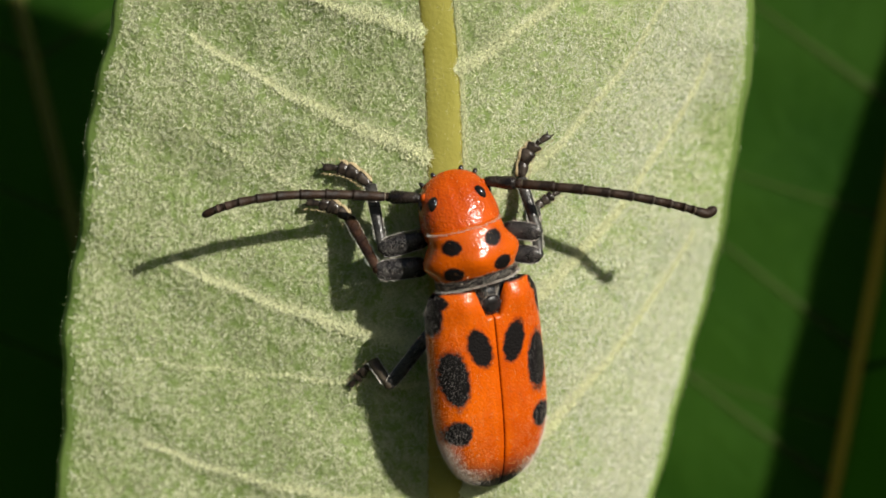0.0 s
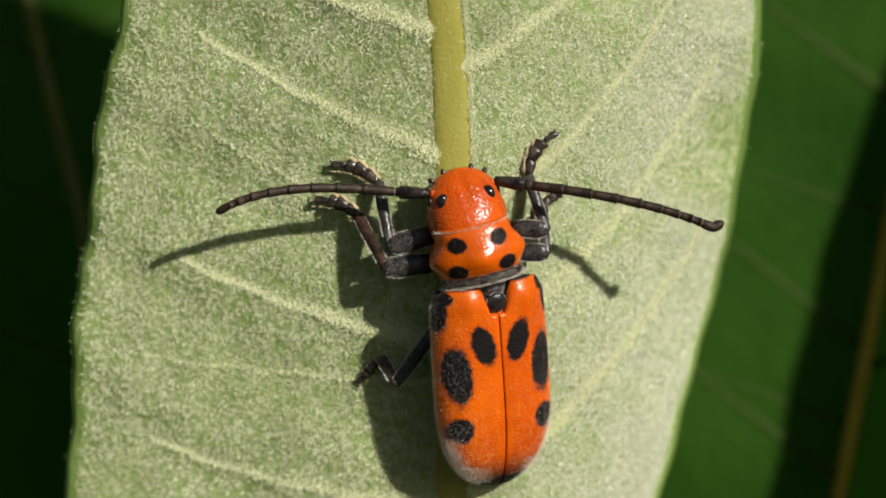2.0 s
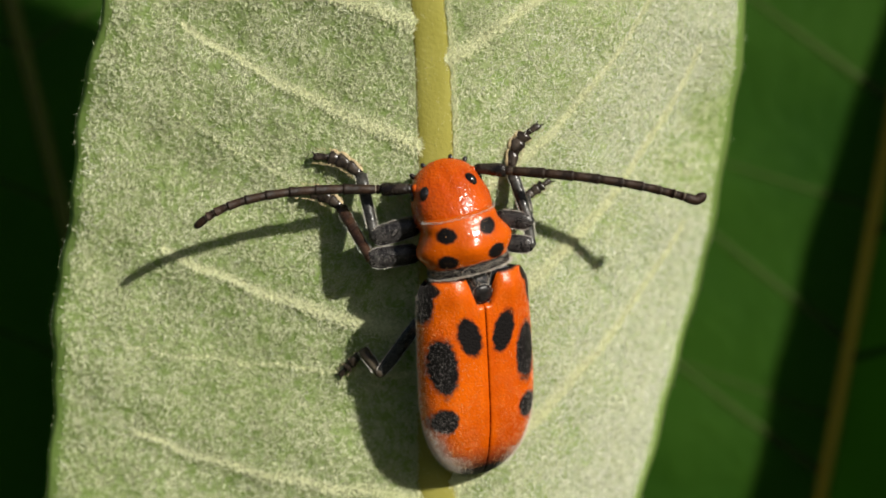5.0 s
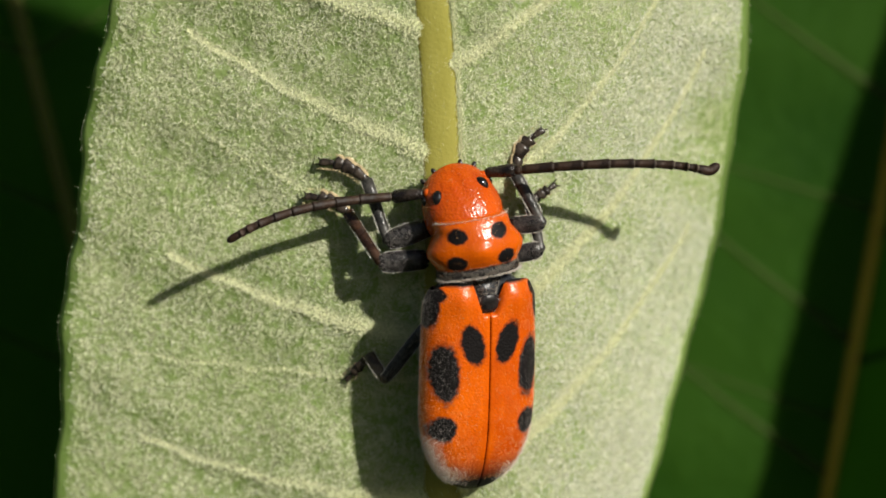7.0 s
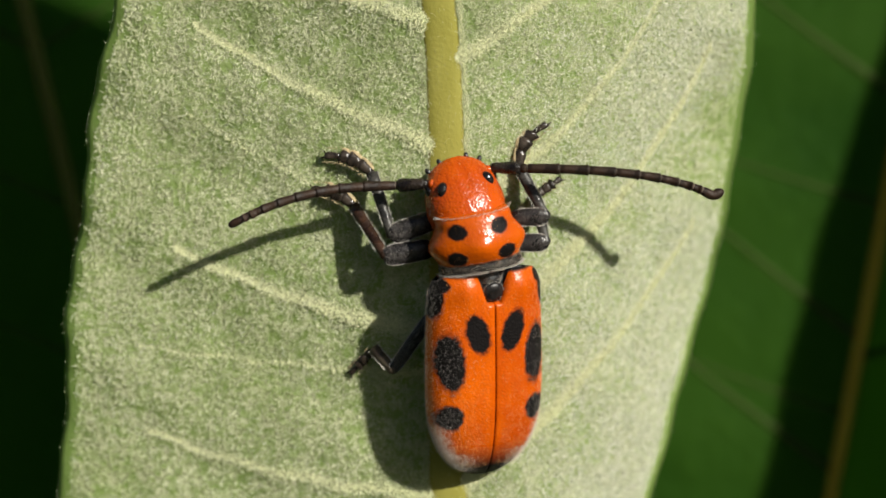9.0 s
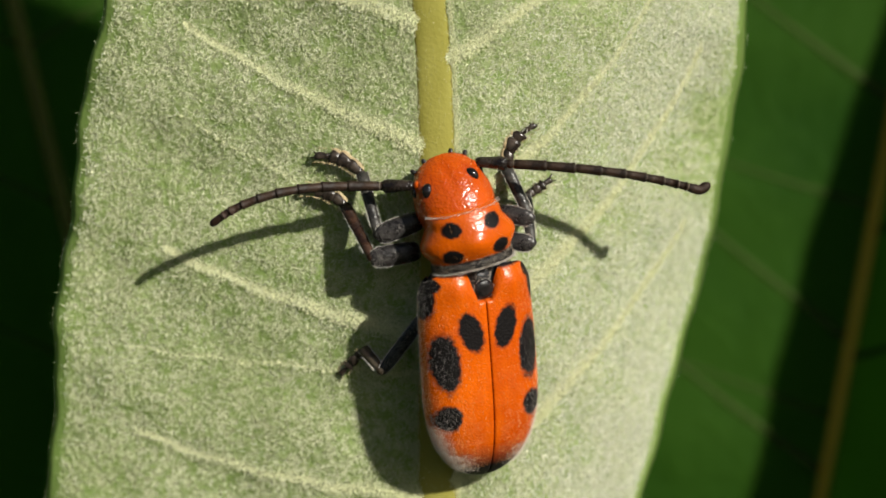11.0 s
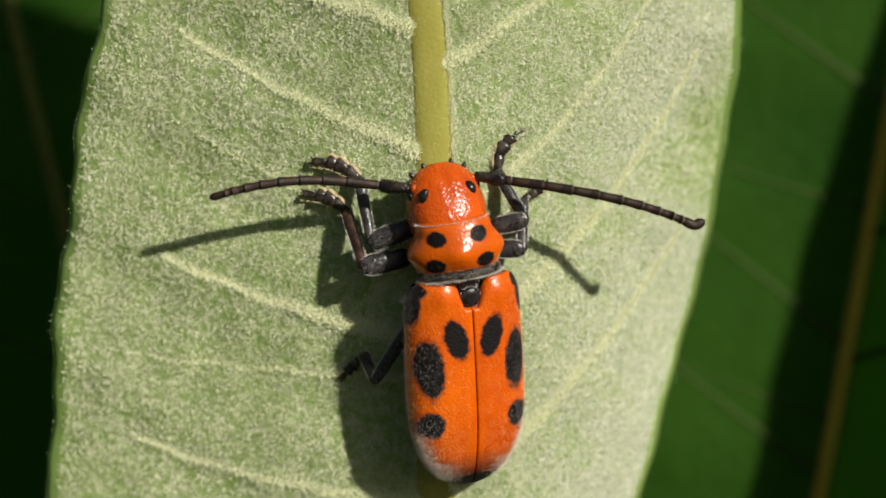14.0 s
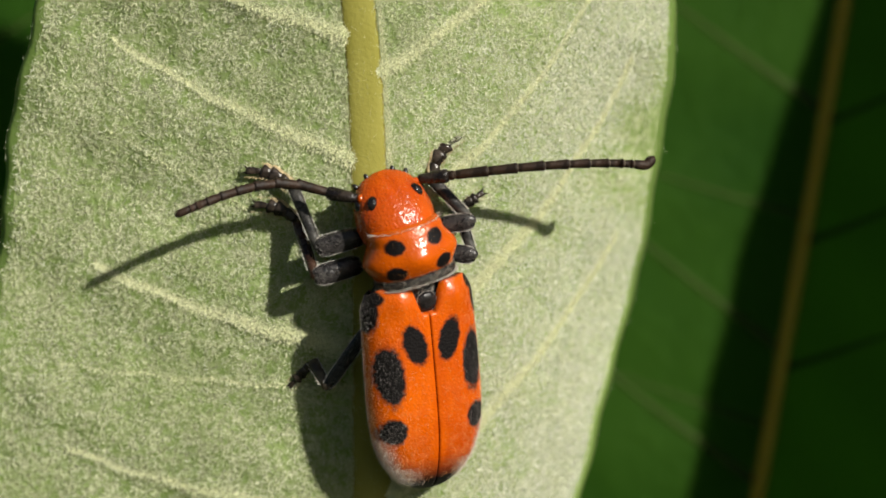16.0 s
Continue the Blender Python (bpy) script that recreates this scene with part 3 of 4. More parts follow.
def build_elytron(side):
    ss = [0.0, 0.004, 0.012, 0.025] + [0.04 + 0.94 * i / 50 for i in range(51)] + [0.99, 0.996, 0.9995]
    qs = [0.0, 0.002, 0.006, 0.012, 0.02, 0.03, 0.045] + [0.07 + 0.93 * j / 28 for j in range(29)] + [1.15, 1.35, 1.6]
    verts = [elytron_point(side, s, q) for s in ss for q in qs]
    k = len(qs)
    faces = [(i * k + j, i * k + j + 1, (i + 1) * k + j + 1, (i + 1) * k + j) for i in range(len(ss) - 1) for j in range(k - 1)]
    if side > 0:
        faces = [f[::-1] for f in faces]
    shell = part("elytron", mesh_of("elytron", verts, faces, ELYTRA), beetle, "orange wing case with large black spots")
    thick = shell.modifiers.new("thickness", "SOLIDIFY")
    thick.thickness, thick.offset = 0.12 * MM, -1
    n = 14000
    s = np.where(np.random.rand(n) < 0.35, np.random.beta(6, 1.6, n), np.random.rand(n)) * 0.93
    q = np.where(np.random.rand(n) < 0.4, np.random.uniform(0.75, 1.05, n), np.random.uniform(0.02, 1.0, n))
    base = np.array([elytron_point(side, a, b) for a, b in zip(s, q)])
    velvet = ((np.abs(base[:, 0]) - 0.78) / 0.62) ** 2 + ((base[:, 1] + 2.02) / 1.0) ** 2 < 1
    hoary = np.zeros(n, bool)
    for x, y, rx, ry in ((1.90, -3.20, 0.57, 1.30), (1.93, -5.58, 0.56, 0.62), (2.40, -0.35, 0.45, 0.95)):
        hoary |= ((np.abs(base[:, 0]) - x) / rx) ** 2 + ((base[:, 1] - y) / ry) ** 2 < 1.1
    s, q, base, hoary = s[~velvet], q[~velvet], base[~velvet], hoary[~velvet]
    n = len(s)
    da = np.array([elytron_point(side, min(a + 0.004, 0.999), b) for a, b in zip(s, q)]) - base
    db = np.array([elytron_point(side, a, b + 0.01) for a, b in zip(s, q)]) - base
    up = np.cross(db, da) * side
    up /= np.linalg.norm(up, axis=1, keepdims=True) + 1e-9
    up *= np.sign((up * (base - np.array([0, 0, -1.0]) * 1.0 - np.stack([0 * s, base[:, 1], 0 * s], 1))).sum(1, keepdims=True))
    way = da / (np.linalg.norm(da, axis=1, keepdims=True) + 1e-9) + np.random.normal(0, 0.25, (n, 3))
    way -= up * (way * up).sum(1, keepdims=True)
    way /= np.linalg.norm(way, axis=1, keepdims=True) + 1e-9
    thin = np.random.rand(n)
    sparse, hoary = ~hoary & (thin < 0.45), hoary & (thin < 0.7)
    for spot, material, longest, label in ((sparse, DOWN, 0.11, "short golden down"), (hoary, SPOT_DOWN, 0.13, "fine grey down on the black spots")):
        c = int(spot.sum())
        down = part("down", hairs("down", base[spot], up[spot], way[spot], np.random.uniform(0.04, longest, c), np.random.uniform(0.003, 0.0055, c), material, 0.30, 0.3), shell, label)
        down["kind"] = "stuff"
    m = 9500
    s = np.where(np.random.rand(m) < 0.56, 0.66 + 0.29 * np.random.beta(2.0, 1.7, m), np.random.uniform(0.02, 0.95, m))
    q = np.where(s > 0.68, np.where(s > 0.84, 0.10, 0.42) + np.where(s > 0.84, 0.95, 0.63) * np.random.rand(m) ** 0.55, np.random.uniform(0.90, 1.2, m))
    base = np.array([elytron_point(side, a, b) for a, b in zip(s, q)])
    up = base * np.array([1.0, 0.0, 1.0]) + np.array([0.0, 0.0, 0.4])
    up[:, 1] = np.where(s > 0.85, -1.2, 0.0)
    up /= np.linalg.norm(up, axis=1, keepdims=True)
    way = np.random.normal(0, 0.4, (m, 3)) + np.array([0.25 * side, -0.9, 0.0])
    way /= np.linalg.norm(way, axis=1, keepdims=True)
    tip = part("tip_down", hairs("tip_down", base, up, way, np.random.uniform(0.04, 0.12, m), np.random.uniform(0.002, 0.0042, m), TIP_DOWN, 0.45, 0.4), shell, "grey down on rim and tip")
    tip["kind"] = "stuff"
    return shell


def ring_at(y, half, top, bottom, k=36, power=2.6):
    ring = []
    for j in range(k):
        a = 2 * math.pi * j / k
        c, s = math.cos(a), math.sin(a)
        ring.append((half * math.copysign(abs(c) ** (2 / power), c), y, (top if s > 0 else bottom) * math.copysign(abs(s) ** (2 / power), s)))
    return ring


def fuzz_line(name, parent, points, ups, length, m):
    """A fringe of short hairs along a line of points."""
    pts = np.array(points)
    i = np.random.randint(0, len(pts) - 1, m)
    f = np.random.rand(m, 1)
    roots = pts[i] * (1 - f) + pts[i + 1] * f + np.random.normal(0, 0.015, (m, 3))
    up = np.array(ups)[i]
    way = np.random.normal(0, 0.5, (m, 3)) + np.array([0.0, 0.6, 0.0])
    way /= np.linalg.norm(way, axis=1, keepdims=True)
    ob = part(name, hairs(name, roots, up, way, np.random.uniform(0.4, 1.0, m) * length, np.random.uniform(0.006, 0.012, m), FRINGE, 0.6, 0.4), parent, "fringe of short white hairs")
    ob["kind"] = "stuff"


def scatter_down(parent, rings, m, length, y_lo, y_hi, material=None):
    """Sparse short hairs over the upper half of a lofted body."""
    arr = np.array(rings)
    k = arr.shape[1]
    i, j = np.random.randint(0, len(arr) - 1, m), np.random.randint(0, k // 2, m)
    f, g = np.random.rand(m, 1), np.random.rand(m, 1)
    a, b = arr[i, j] * (1 - f) + arr[i + 1, j] * f, arr[i, (j + 1) % k] * (1 - f) + arr[i + 1, (j + 1) % k] * f
    roots = a * (1 - g) + b * g
    keep = (roots[:, 1] > y_lo) & (roots[:, 1] < y_hi)
    roots = roots[keep]
    up = roots * np.array([1.0, 0.0, 1.0])
    up /= np.linalg.norm(up, axis=1, keepdims=True) + 1e-9
    way = np.random.normal(0, 0.6, roots.shape) + np.array([0.0, 0.7, 0.0])
    way -= up * (way * up).sum(1, keepdims=True)
    way /= np.linalg.norm(way, axis=1, keepdims=True) + 1e-9
    n = len(roots)
    ob = part("down", hairs("down", roots, up, way, np.random.uniform(0.5, 1.0, n) * length, np.random.uniform(0.006, 0.011, n), material or DOWN, 0.5, 0.4), parent, "short white down")
    ob["kind"] = "stuff"


def build_pronotum():
    half = ((0.30, 1.52), (0.38, 1.68), (0.55, 1.73), (0.74, 1.68), (0.9, 1.71), (1.1, 1.81), (1.4, 1.92), (1.65, 1.91), (1.95, 1.78), (2.25, 1.62), (2.62, 1.55), (2.8, 1.42))
    top = ((0.30, 1.08), (0.38, 1.22), (0.55, 1.25), (0.72, 1.18), (0.86, 1.22), (1.0, 1.30), (1.3, 1.36), (2.0, 1.33), (2.5, 1.25), (2.8, 1.1))
    rings = [ring_at(y, blend(half, y), blend(top, y), 1.35, 64, 2.2) for y in np.linspace(0.30, 2.8, 70)]
    for ring in rings:
        for n, (x, y, z) in enumerate(ring):
            side = 0.10 * math.exp(-((y - 1.45) / 0.45) ** 2) * math.exp(-((z - 0.15) / 0.6) ** 2) * math.copysign(1, x)
            dome = 0.30 * math.exp(-((x / 0.65) ** 2 + ((y - 1.5) / 0.50) ** 2)) if z > 0 else 0.0
            ring[n] = (x + side * min(1.0, (abs(x) / 1.3) ** 3), y, z + dome)
    shield = part("pronotum", mesh_of("pronotum", *loft(rings), PRONOTUM), beetle, "orange pronotum with four black spots and black collar")
    for y, m in ((0.37, 1500), (2.74, 320)):
        line = [(q[0] * 1.01, q[1], q[2] * 1.01) for q in ring_at(y, blend(half, y), blend(top, y), 1.35, 48, 2.2)[:25]]
        fuzz_line("hair_fringe", shield, line, [(p[0], 0.0, p[2] + 0.01) for p in line], 0.13, m)
    scatter_down(shield, rings, 160, 0.10, 0.4, 2.7)
    scatter_down(shield, rings, 6500, 0.10, 0.34, 0.80, FUZZ)
    return shield


def build_head():
    half = ((-0.3, 1.38), (0.2, 1.58), (0.8, 1.66), (1.4, 1.56), (1.9, 1.40), (2.3, 1.16), (2.58, 0.82), (2.75, 0.36))
    top = ((-0.3, 0.82), (0.1, 0.95), (0.5, 0.97), (1.0, 0.88), (1.5, 0.72), (2.0, 0.48), (2.45, 0.15), (2.75, -0.15))
    bottom = ((-0.3, 1.1), (1.0, 1.3), (2.0, 1.3), (2.75, 0.9))
    rings = [ring_at(y, blend(half, y), blend(top, y) + 0.55, blend(bottom, y), 64, 2.08) for y in np.linspace(-0.3, 2.75, 44)]
    rings = [[(x, y, z - 0.55 if z > 0 else z - 0.55 * (1 - min(1, -z))) for x, y, z in ring] for ring in rings]
    for ring in rings:
        for n, (x, y, z) in enumerate(ring):
            groove = -0.07 * math.exp(-(x / 0.13) ** 2) * max(0.0, math.sin(min(1, max(0, (y - 0.9) / 1.6)) * math.pi)) if z > -0.2 else 0.0
            cheek = 0.09 * math.exp(-((abs(x) - 1.25) / 0.3) ** 2 - ((y - 1.75) / 0.3) ** 2)
            ring[n] = (x, y, z + groove + cheek)
    head = part("head", mesh_of("head", *loft(rings), HEAD), beetle, "orange pitted head with white-haired rear edge")
    for side in (-1, 1):
        part("eye", mesh_of("eye", *ball((side * 0.97, 1.52, 0.40), (0.23, 0.32, 0.16), 0.35 * side), EYE), head, "small glossy black eye lobe")
        part("eye", mesh_of("eye", *ball((side * 1.42, 1.62, -0.25), (0.13, 0.26, 0.24), 0.0), EYE), head, "small glossy black eye lobe")
        part("antenna_socket", mesh_of("antenna_socket", *ball((side * 1.22, 1.88, -0.06), (0.17, 0.20, 0.14), 0.0), HEAD), head)
        for x, y, z, turn, long in ((0.55, 2.56, -0.5, 0.25, 0.30), (1.02, 2.30, -0.6, 0.6, 0.34)):
            v, f = rod(((0, 0.09), (long * 0.3, 0.115), (long * 0.7, 0.10), (long * 0.9, 0.07), (long, 0.02)), 10)
            m = Matrix.Translation(Vector((side * x, y, z)) * MM) @ Matrix.Rotation(-side * turn, 4, "Z")
            part("palp", mesh_of("palp", v, f, BLACK), head, "short black palp", m)
    scatter_down(head, rings, 240, 0.13, -0.1, 2.4)
    return head


def ball(centre, radii, turn, n=14):
    verts, faces = [], []
    c, s = math.cos(turn), math.sin(turn)
    for i in range(n + 1):
        a = math.pi * i / n
        for j in range(n):
            b = 2 * math.pi * j / n
            x, y, z = radii[0] * math.sin(a) * math.cos(b), radii[1] * math.sin(a) * math.sin(b), radii[2] * math.cos(a)
            verts.append((centre[0] + x * c - y * s, centre[1] + x * s + y * c, centre[2] + z))
    for i in range(n):
        faces += [(i * n + j, (i + 1) * n + j, (i + 1) * n + (j + 1) % n, i * n + (j + 1) % n) for j in range(n)]
    return verts, faces


def build_trunk():
    half = ((-8.2, 0.5), (-7.5, 1.3), (-5.5, 1.95), (-2, 2.1), (-0.3, 2.1), (0.2, 1.8), (0.7, 1.3))
    top = ((-8.2, 0.1), (-7.5, 0.2), (-5, 0.6), (-1, 0.85), (0.0, 0.85), (0.7, 0.7))
    rings = [ring_at(y, blend(half, y), blend(top, y), 0.95 if y > -4 else 0.95 - 0.65 * (-4 - y) / 4.2) for y in np.linspace(-8.2, 0.7, 50)]
    part("abdomen", mesh_of("abdomen", *loft(rings), GREY_BLACK), beetle, "grey-black abdomen under the wing cases")
    pts = [(0.44 * math.copysign(abs(math.cos(a)) ** 0.85, math.cos(a)), -0.36 + 0.43 * math.sin(a)) for a in (2 * math.pi * j / 24 for j in range(24))]
    rings = [[(x * f, -0.34 + (y + 0.34) * f, 0.90 + dz + 0.10 * (y + 0.2)) for x, y in pts] for f, dz in ((1.0, -0.4), (1.0, 0.16), (0.92, 0.25), (0.6, 0.30), (0.2, 0.31))]
    shield = part("scutellum", mesh_of("scutellum", *loft(rings), BLACK), beetle, "rounded black shield between the wing cases")
    edge = [(x * 1.02, y, 1.06 + 0.10 * (y + 0.2)) for x, y in pts + pts[:1]]
    fuzz_line("hair_fringe", shield, edge, [(p[0] * 0.4, 0.0, 1.0) for p in edge], 0.07, 240)
    rings = [ring_at(y, 0.62 + 0.5 * max(0.0, y - 0.1), 1.02 + 0.06 * math.sin(y * 9), 0.3, 28, 2.4) for y in np.linspace(-0.15, 0.62, 14)]
    plate = part("mesonotum", mesh_of("mesonotum", *loft(rings), GREY_BLACK), beetle, "grey downy plate behind the collar")
    scatter_down(plate, rings, 700, 0.11, -0.1, 0.6, FUZZ)


ANTENNA = (1.34, 0.30, 1.38, 1.24, 1.14, 1.03, 0.90, 0.80, 0.64, 0.42, 0.76)


def curled_club():
    """The last joint, turned up at its end."""
    rings = []
    for s, r in ((0.0, 0.11), (0.06, 0.15), (0.2, 0.165), (0.36, 0.17), (0.46, 0.175), (0.56, 0.18), (0.66, 0.185), (0.74, 0.18), (0.82, 0.13), (0.85, 0.05)):
        a = max(0.0, s - 0.36) / 0.26
        y, x = min(s, 0.36) + 0.26 * math.sin(a), -0.26 * (1 - math.cos(a))
        rings.append([(1.2 * (x + r * math.cos(g) * math.cos(a)), 1.2 * (y + r * math.cos(g) * math.sin(a)), 1.2 * r * math.sin(g)) for g in (2 * math.pi * j / 14 for j in range(14))])
    return loft(rings)


def build_antenna(side):
    """The first joint carries the others."""
    joints, root = [], None
    for n, long in enumerate(ANTENNA):
        if n == 0:
            prof = ((0, 0.15), (0.12, 0.21), (0.5, 0.24), (1.0, 0.285), (1.25, 0.28), (1.34, 0.18))
        elif n == 1:
            prof = ((0, 0.13), (0.06, 0.19), (0.22, 0.20), (0.30, 0.13))
        else:
            r = 0.222 - 0.006 * n
            prof = ((-0.03, r * 0.7), (0.03, r * 0.82), (0.07, r * 0.92), (long * 0.4, r * 0.96), (long * 0.86, r * 1.04), (long - 0.10, r * 1.14), (long - 0.04, r * 1.12), (long + 0.01, r * 0.6))
        if n == len(ANTENNA) - 1:
            prof = ((-0.03, 0.11), (0.05, 0.15), (0.25, 0.165), (0.45, 0.17), (0.58, 0.16), (0.68, 0.12), (0.74, 0.05))
        shape = curled_club() if n == len(ANTENNA) - 1 and side > 0 else rod(prof, 14)
        data = mesh_of("antenna", *shape, HORN if n else SCAPE)
        if n == 0:
            root = part("antenna", data, beetle, "long dark brown jointed antenna")
            joints.append(root)
        else:
            joints.append(part("antenna_joint", data, root))
    return joints


def build_leg(femur, tibia, tarsus, stout, curl, shin_mat, sole):
    """The thigh carries shin and foot; sole is the side on which the pale pile shows."""
    v, f = rod(((-0.1, 0.20), (0.1, 0.29), (femur * 0.4, 0.33), (femur * 0.7, 0.33), (femur * 0.84, 0.315), (femur * 0.94, 0.275), (femur + 0.02, 0.225), (femur + 0.09, 0.15), (femur + 0.12, 0.05)), 20, 0.62)
    v = [(math.copysign(abs(x) ** 0.8 * 0.36 ** 0.2, x) * stout, y, z * stout) for x, y, z in v]
    thigh = part("leg", mesh_of("leg", v, f, BLACK if stout > 1 else GREY_BLACK), beetle, "grey-black downy leg")
    c = 1000
    a, y = np.random.uniform(0.25, math.pi - 0.25, c), femur * np.random.beta(1.7, 1.1, c)
    thin = (1 - 0.35 * np.clip((y / femur - 0.8) / 0.2, 0, 1) ** 2) * stout
    base = np.stack([0.33 * thin * np.cos(a), y, 0.200 * thin * np.sin(a)], 1)
    up = np.stack([0.5 * np.cos(a), 0 * a, np.sin(a)], 1)
    up /= np.linalg.norm(up, axis=1, keepdims=True)
    way = np.random.normal(0, 0.3, (c, 3)) + np.array([0.0, 1.0, 0.0])
    way /= np.linalg.norm(way, axis=1, keepdims=True)
    pile = part("down", hairs("down", base, up, way, np.random.uniform(0.05, 0.12, c), np.random.uniform(0.003, 0.005, c), SPOT_DOWN, 0.2, 0.3), thigh, "short grey down")
    pile["kind"] = "stuff"
    v, f = rod(((-0.14, 0.12), (0.0, 0.23), (0.3, 0.20), (tibia * 0.5, 0.235), (tibia * 0.85, 0.265), (tibia, 0.26), (tibia + 0.06, 0.15)), 16, 0.85)
    shin = part("tibia", mesh_of("tibia", v, f, shin_mat), thigh, "thin shiny shin")
    verts, faces = [], []
    cut = (0, 0.30, 0.55, 0.72, 1.0)
    for n in range(4):
        a, b = cut[n] * tarsus, cut[n + 1] * tarsus
        wide = (0.26, 0.33, 0.33, 0.18)[n] * (1.0 if curl else 0.75)
        vv, ff = rod(((a - 0.05, wide * 0.6), (a + (b - a) * 0.3, wide * 0.74), (a + (b - a) * 0.75, wide * 1.0), (b - 0.02, wide * 0.96), (b + 0.04, wide * 0.5)), 14, 0.5, lambda y: (curl * math.sin(math.pi * max(0.0, min(1.0, y / tarsus))), 0.0))
        faces += [tuple(i + len(verts) for i in q) for q in ff]
        verts += vv
    if curl:
        soles, sole_faces = [], []
        for n in range(3):
            a, b = cut[n] * tarsus, cut[n + 1] * tarsus
            wide = (0.285, 0.35, 0.35)[n]
            vv, ff = rod(((a, wide * 0.7), (a + (b - a) * 0.35, wide * 0.92), (a + (b - a) * 0.75, wide * 1.0), (b - 0.01, wide * 0.9), (b + 0.03, wide * 0.6)), 14, 0.16, lambda y: (curl * math.sin(math.pi * max(0.0, min(1.0, y / tarsus))) + 0.05 * sole, 0.0))
            sole_faces += [tuple(i + len(soles) for i in q) for q in ff]
            soles += vv
        pad = part("foot_pad", mesh_of("foot_pad", soles, sole_faces, PAD), thigh, "pale gold pile under the foot")
    for s in (-1, 1):
        vv, ff = rod(((0, 0.05), (0.12, 0.04), (0.24, 0.012)), 8, 1.0, lambda y: (s * (0.05 + 0.5 * y), -1.2 * y * y))
        faces += [tuple(i + len(verts) for i in q) for q in ff]
        verts += [(x, y + tarsus * 0.98, z) for x, y, z in vv]
    foot = part("tarsus", mesh_of("tarsus", verts, faces, TARSUS), thigh, "four-jointed dark foot with claws")
    if curl:
        riders.append((pad, foot))
    for limb, host, long, half, count, size in (("foot", foot, tarsus, 0.31 if curl else 0.22, 140 if curl else 70, 0.15 if curl else 0.08), ("shin", shin, tibia, 0.235, 420, 0.09), ("thigh", thigh, femur, 0.31 * stout, 700, 0.09)):
        side = np.where(np.random.rand(count) < 0.5, -1.0, 1.0)
        low = 0.05 if limb == "foot" else long * 0.15
        base = np.stack([side * half * np.random.uniform(0.86, 1.04, count), np.random.uniform(low, long, count), np.random.uniform(0.0, 0.1, count)], 1)
        if limb == "thigh":
            base[:, 0] *= 1 - 0.35 * np.clip((base[:, 1] / long - 0.8) / 0.2, 0, 1) ** 2
        if limb == "foot":
            base[:, 0] += curl * np.sin(np.pi * base[:, 1] / tarsus)
        up = np.tile([0.0, 0.0, 1.0], (count, 1))
        way = np.random.normal(0, 0.3, (count, 3)) + np.stack([side * 0.6, np.full(count, 0.8), np.full(count, 0.2)], 1)
        way /= np.linalg.norm(way, axis=1, keepdims=True)
        brush = part("bristles", hairs("bristles", base, up, way, np.random.uniform(0.5, 1.0, count) * size, np.full(count, 0.010 if limb == "foot" else 0.008), GOLD if limb == "foot" else FRINGE, 0.2, 0.4), host if limb == "thigh" else thigh, "pale bristles")
        brush["kind"] = "stuff"
        if limb != "thigh":
            riders.append((brush, host))
    return thigh, shin, foot


riders = []
build_trunk()
for wing_side in (-1, 1):
    build_elytron(wing_side)
pronotum, head = build_pronotum(), build_head()
antenna_left, antenna_right = build_antenna(-1), build_antenna(1)
# hip, knee, ankle and toe in the leaf's space at the start; the part that holds the hip; outward push of the knee
LEGS = {
    "front_left": ((-0.74, 0.49, 1.20), (-2.47, 0.00, 1.30), (-3.00, 2.63, 0.68), (-4.95, 3.39, 0.40)),
    "middle_left": ((-0.79, -0.72, 1.15), (-2.65, -0.91, 1.35), (-3.86, 1.24, 0.32), (-5.64, 1.94, 0.02)),
    "hind_left": ((-0.44, -3.37, 0.40), (-2.23, -5.68, -0.20), (-2.92, -4.70, -0.75), (-3.92, -5.76, -1.30)),
    "front_right": ((2.58, 0.84, 1.00), (3.91, 0.67, 1.10), (3.23, 2.88, 0.55), (4.37, 4.70, 0.42)),
    "middle_right": ((2.71, -0.16, 0.70), (3.94, -0.26, 0.80), (3.79, 1.72, -0.02), (4.84, 2.43, -0.33)),
    "hind_right": ((2.72, -3.97, 0.10), (2.98, -5.89, -0.60), (2.52, -7.11, -1.20), (2.24, -8.32, -1.50)),
}
legs = {}
for leg_name, (hip, knee, ankle, toe) in LEGS.items():
    spans = [(Vector(b) - Vector(a)).length for a, b in ((hip, knee), (knee, ankle), (ankle, toe))]
    legs[leg_name] = build_leg(*spans, 0.86 if "hind" in leg_name else 1.15 if "right" in leg_name else 1.36, {"front_right": -0.32, "front_left": 0.24, "middle_left": 0.2}.get(leg_name, 0.0),
                              SHIN if "hind" in leg_name else RUSSET if leg_name == "middle_left" else SLATE, -1 if "right" in leg_name else 1)


# ---- what moves, and when ----
TIMES = [i / 2 for i in range(9)] + [6.5 + i / 2 for i in range(6)] + [9.2] + [11.5 + i / 2 for i in range(10)]
BODY_U = [1.31, 1.47, 1.32, 1.29, 1.24, 1.18, 1.32, 1.36, 1.41, 1.27, 1.43, 1.35, 1.28, 1.2, 1.41, 1.4, 1.33, 1.18, 1.14, 1.18, 1.05, 0.99, 1.51, 1.91, 1.82, 1.75]
BODY_V = [-1.68, -1.82, -1.77, -1.66, -1.72, -1.7, -1.63, -1.59, -1.68, -1.62, -1.86, -1.77, -1.71, -1.73, -1.64, -1.63, -1.55, -1.76, -1.77, -1.67, -1.66, -1.68, -1.57, -1.54, -1.53, -1.49]
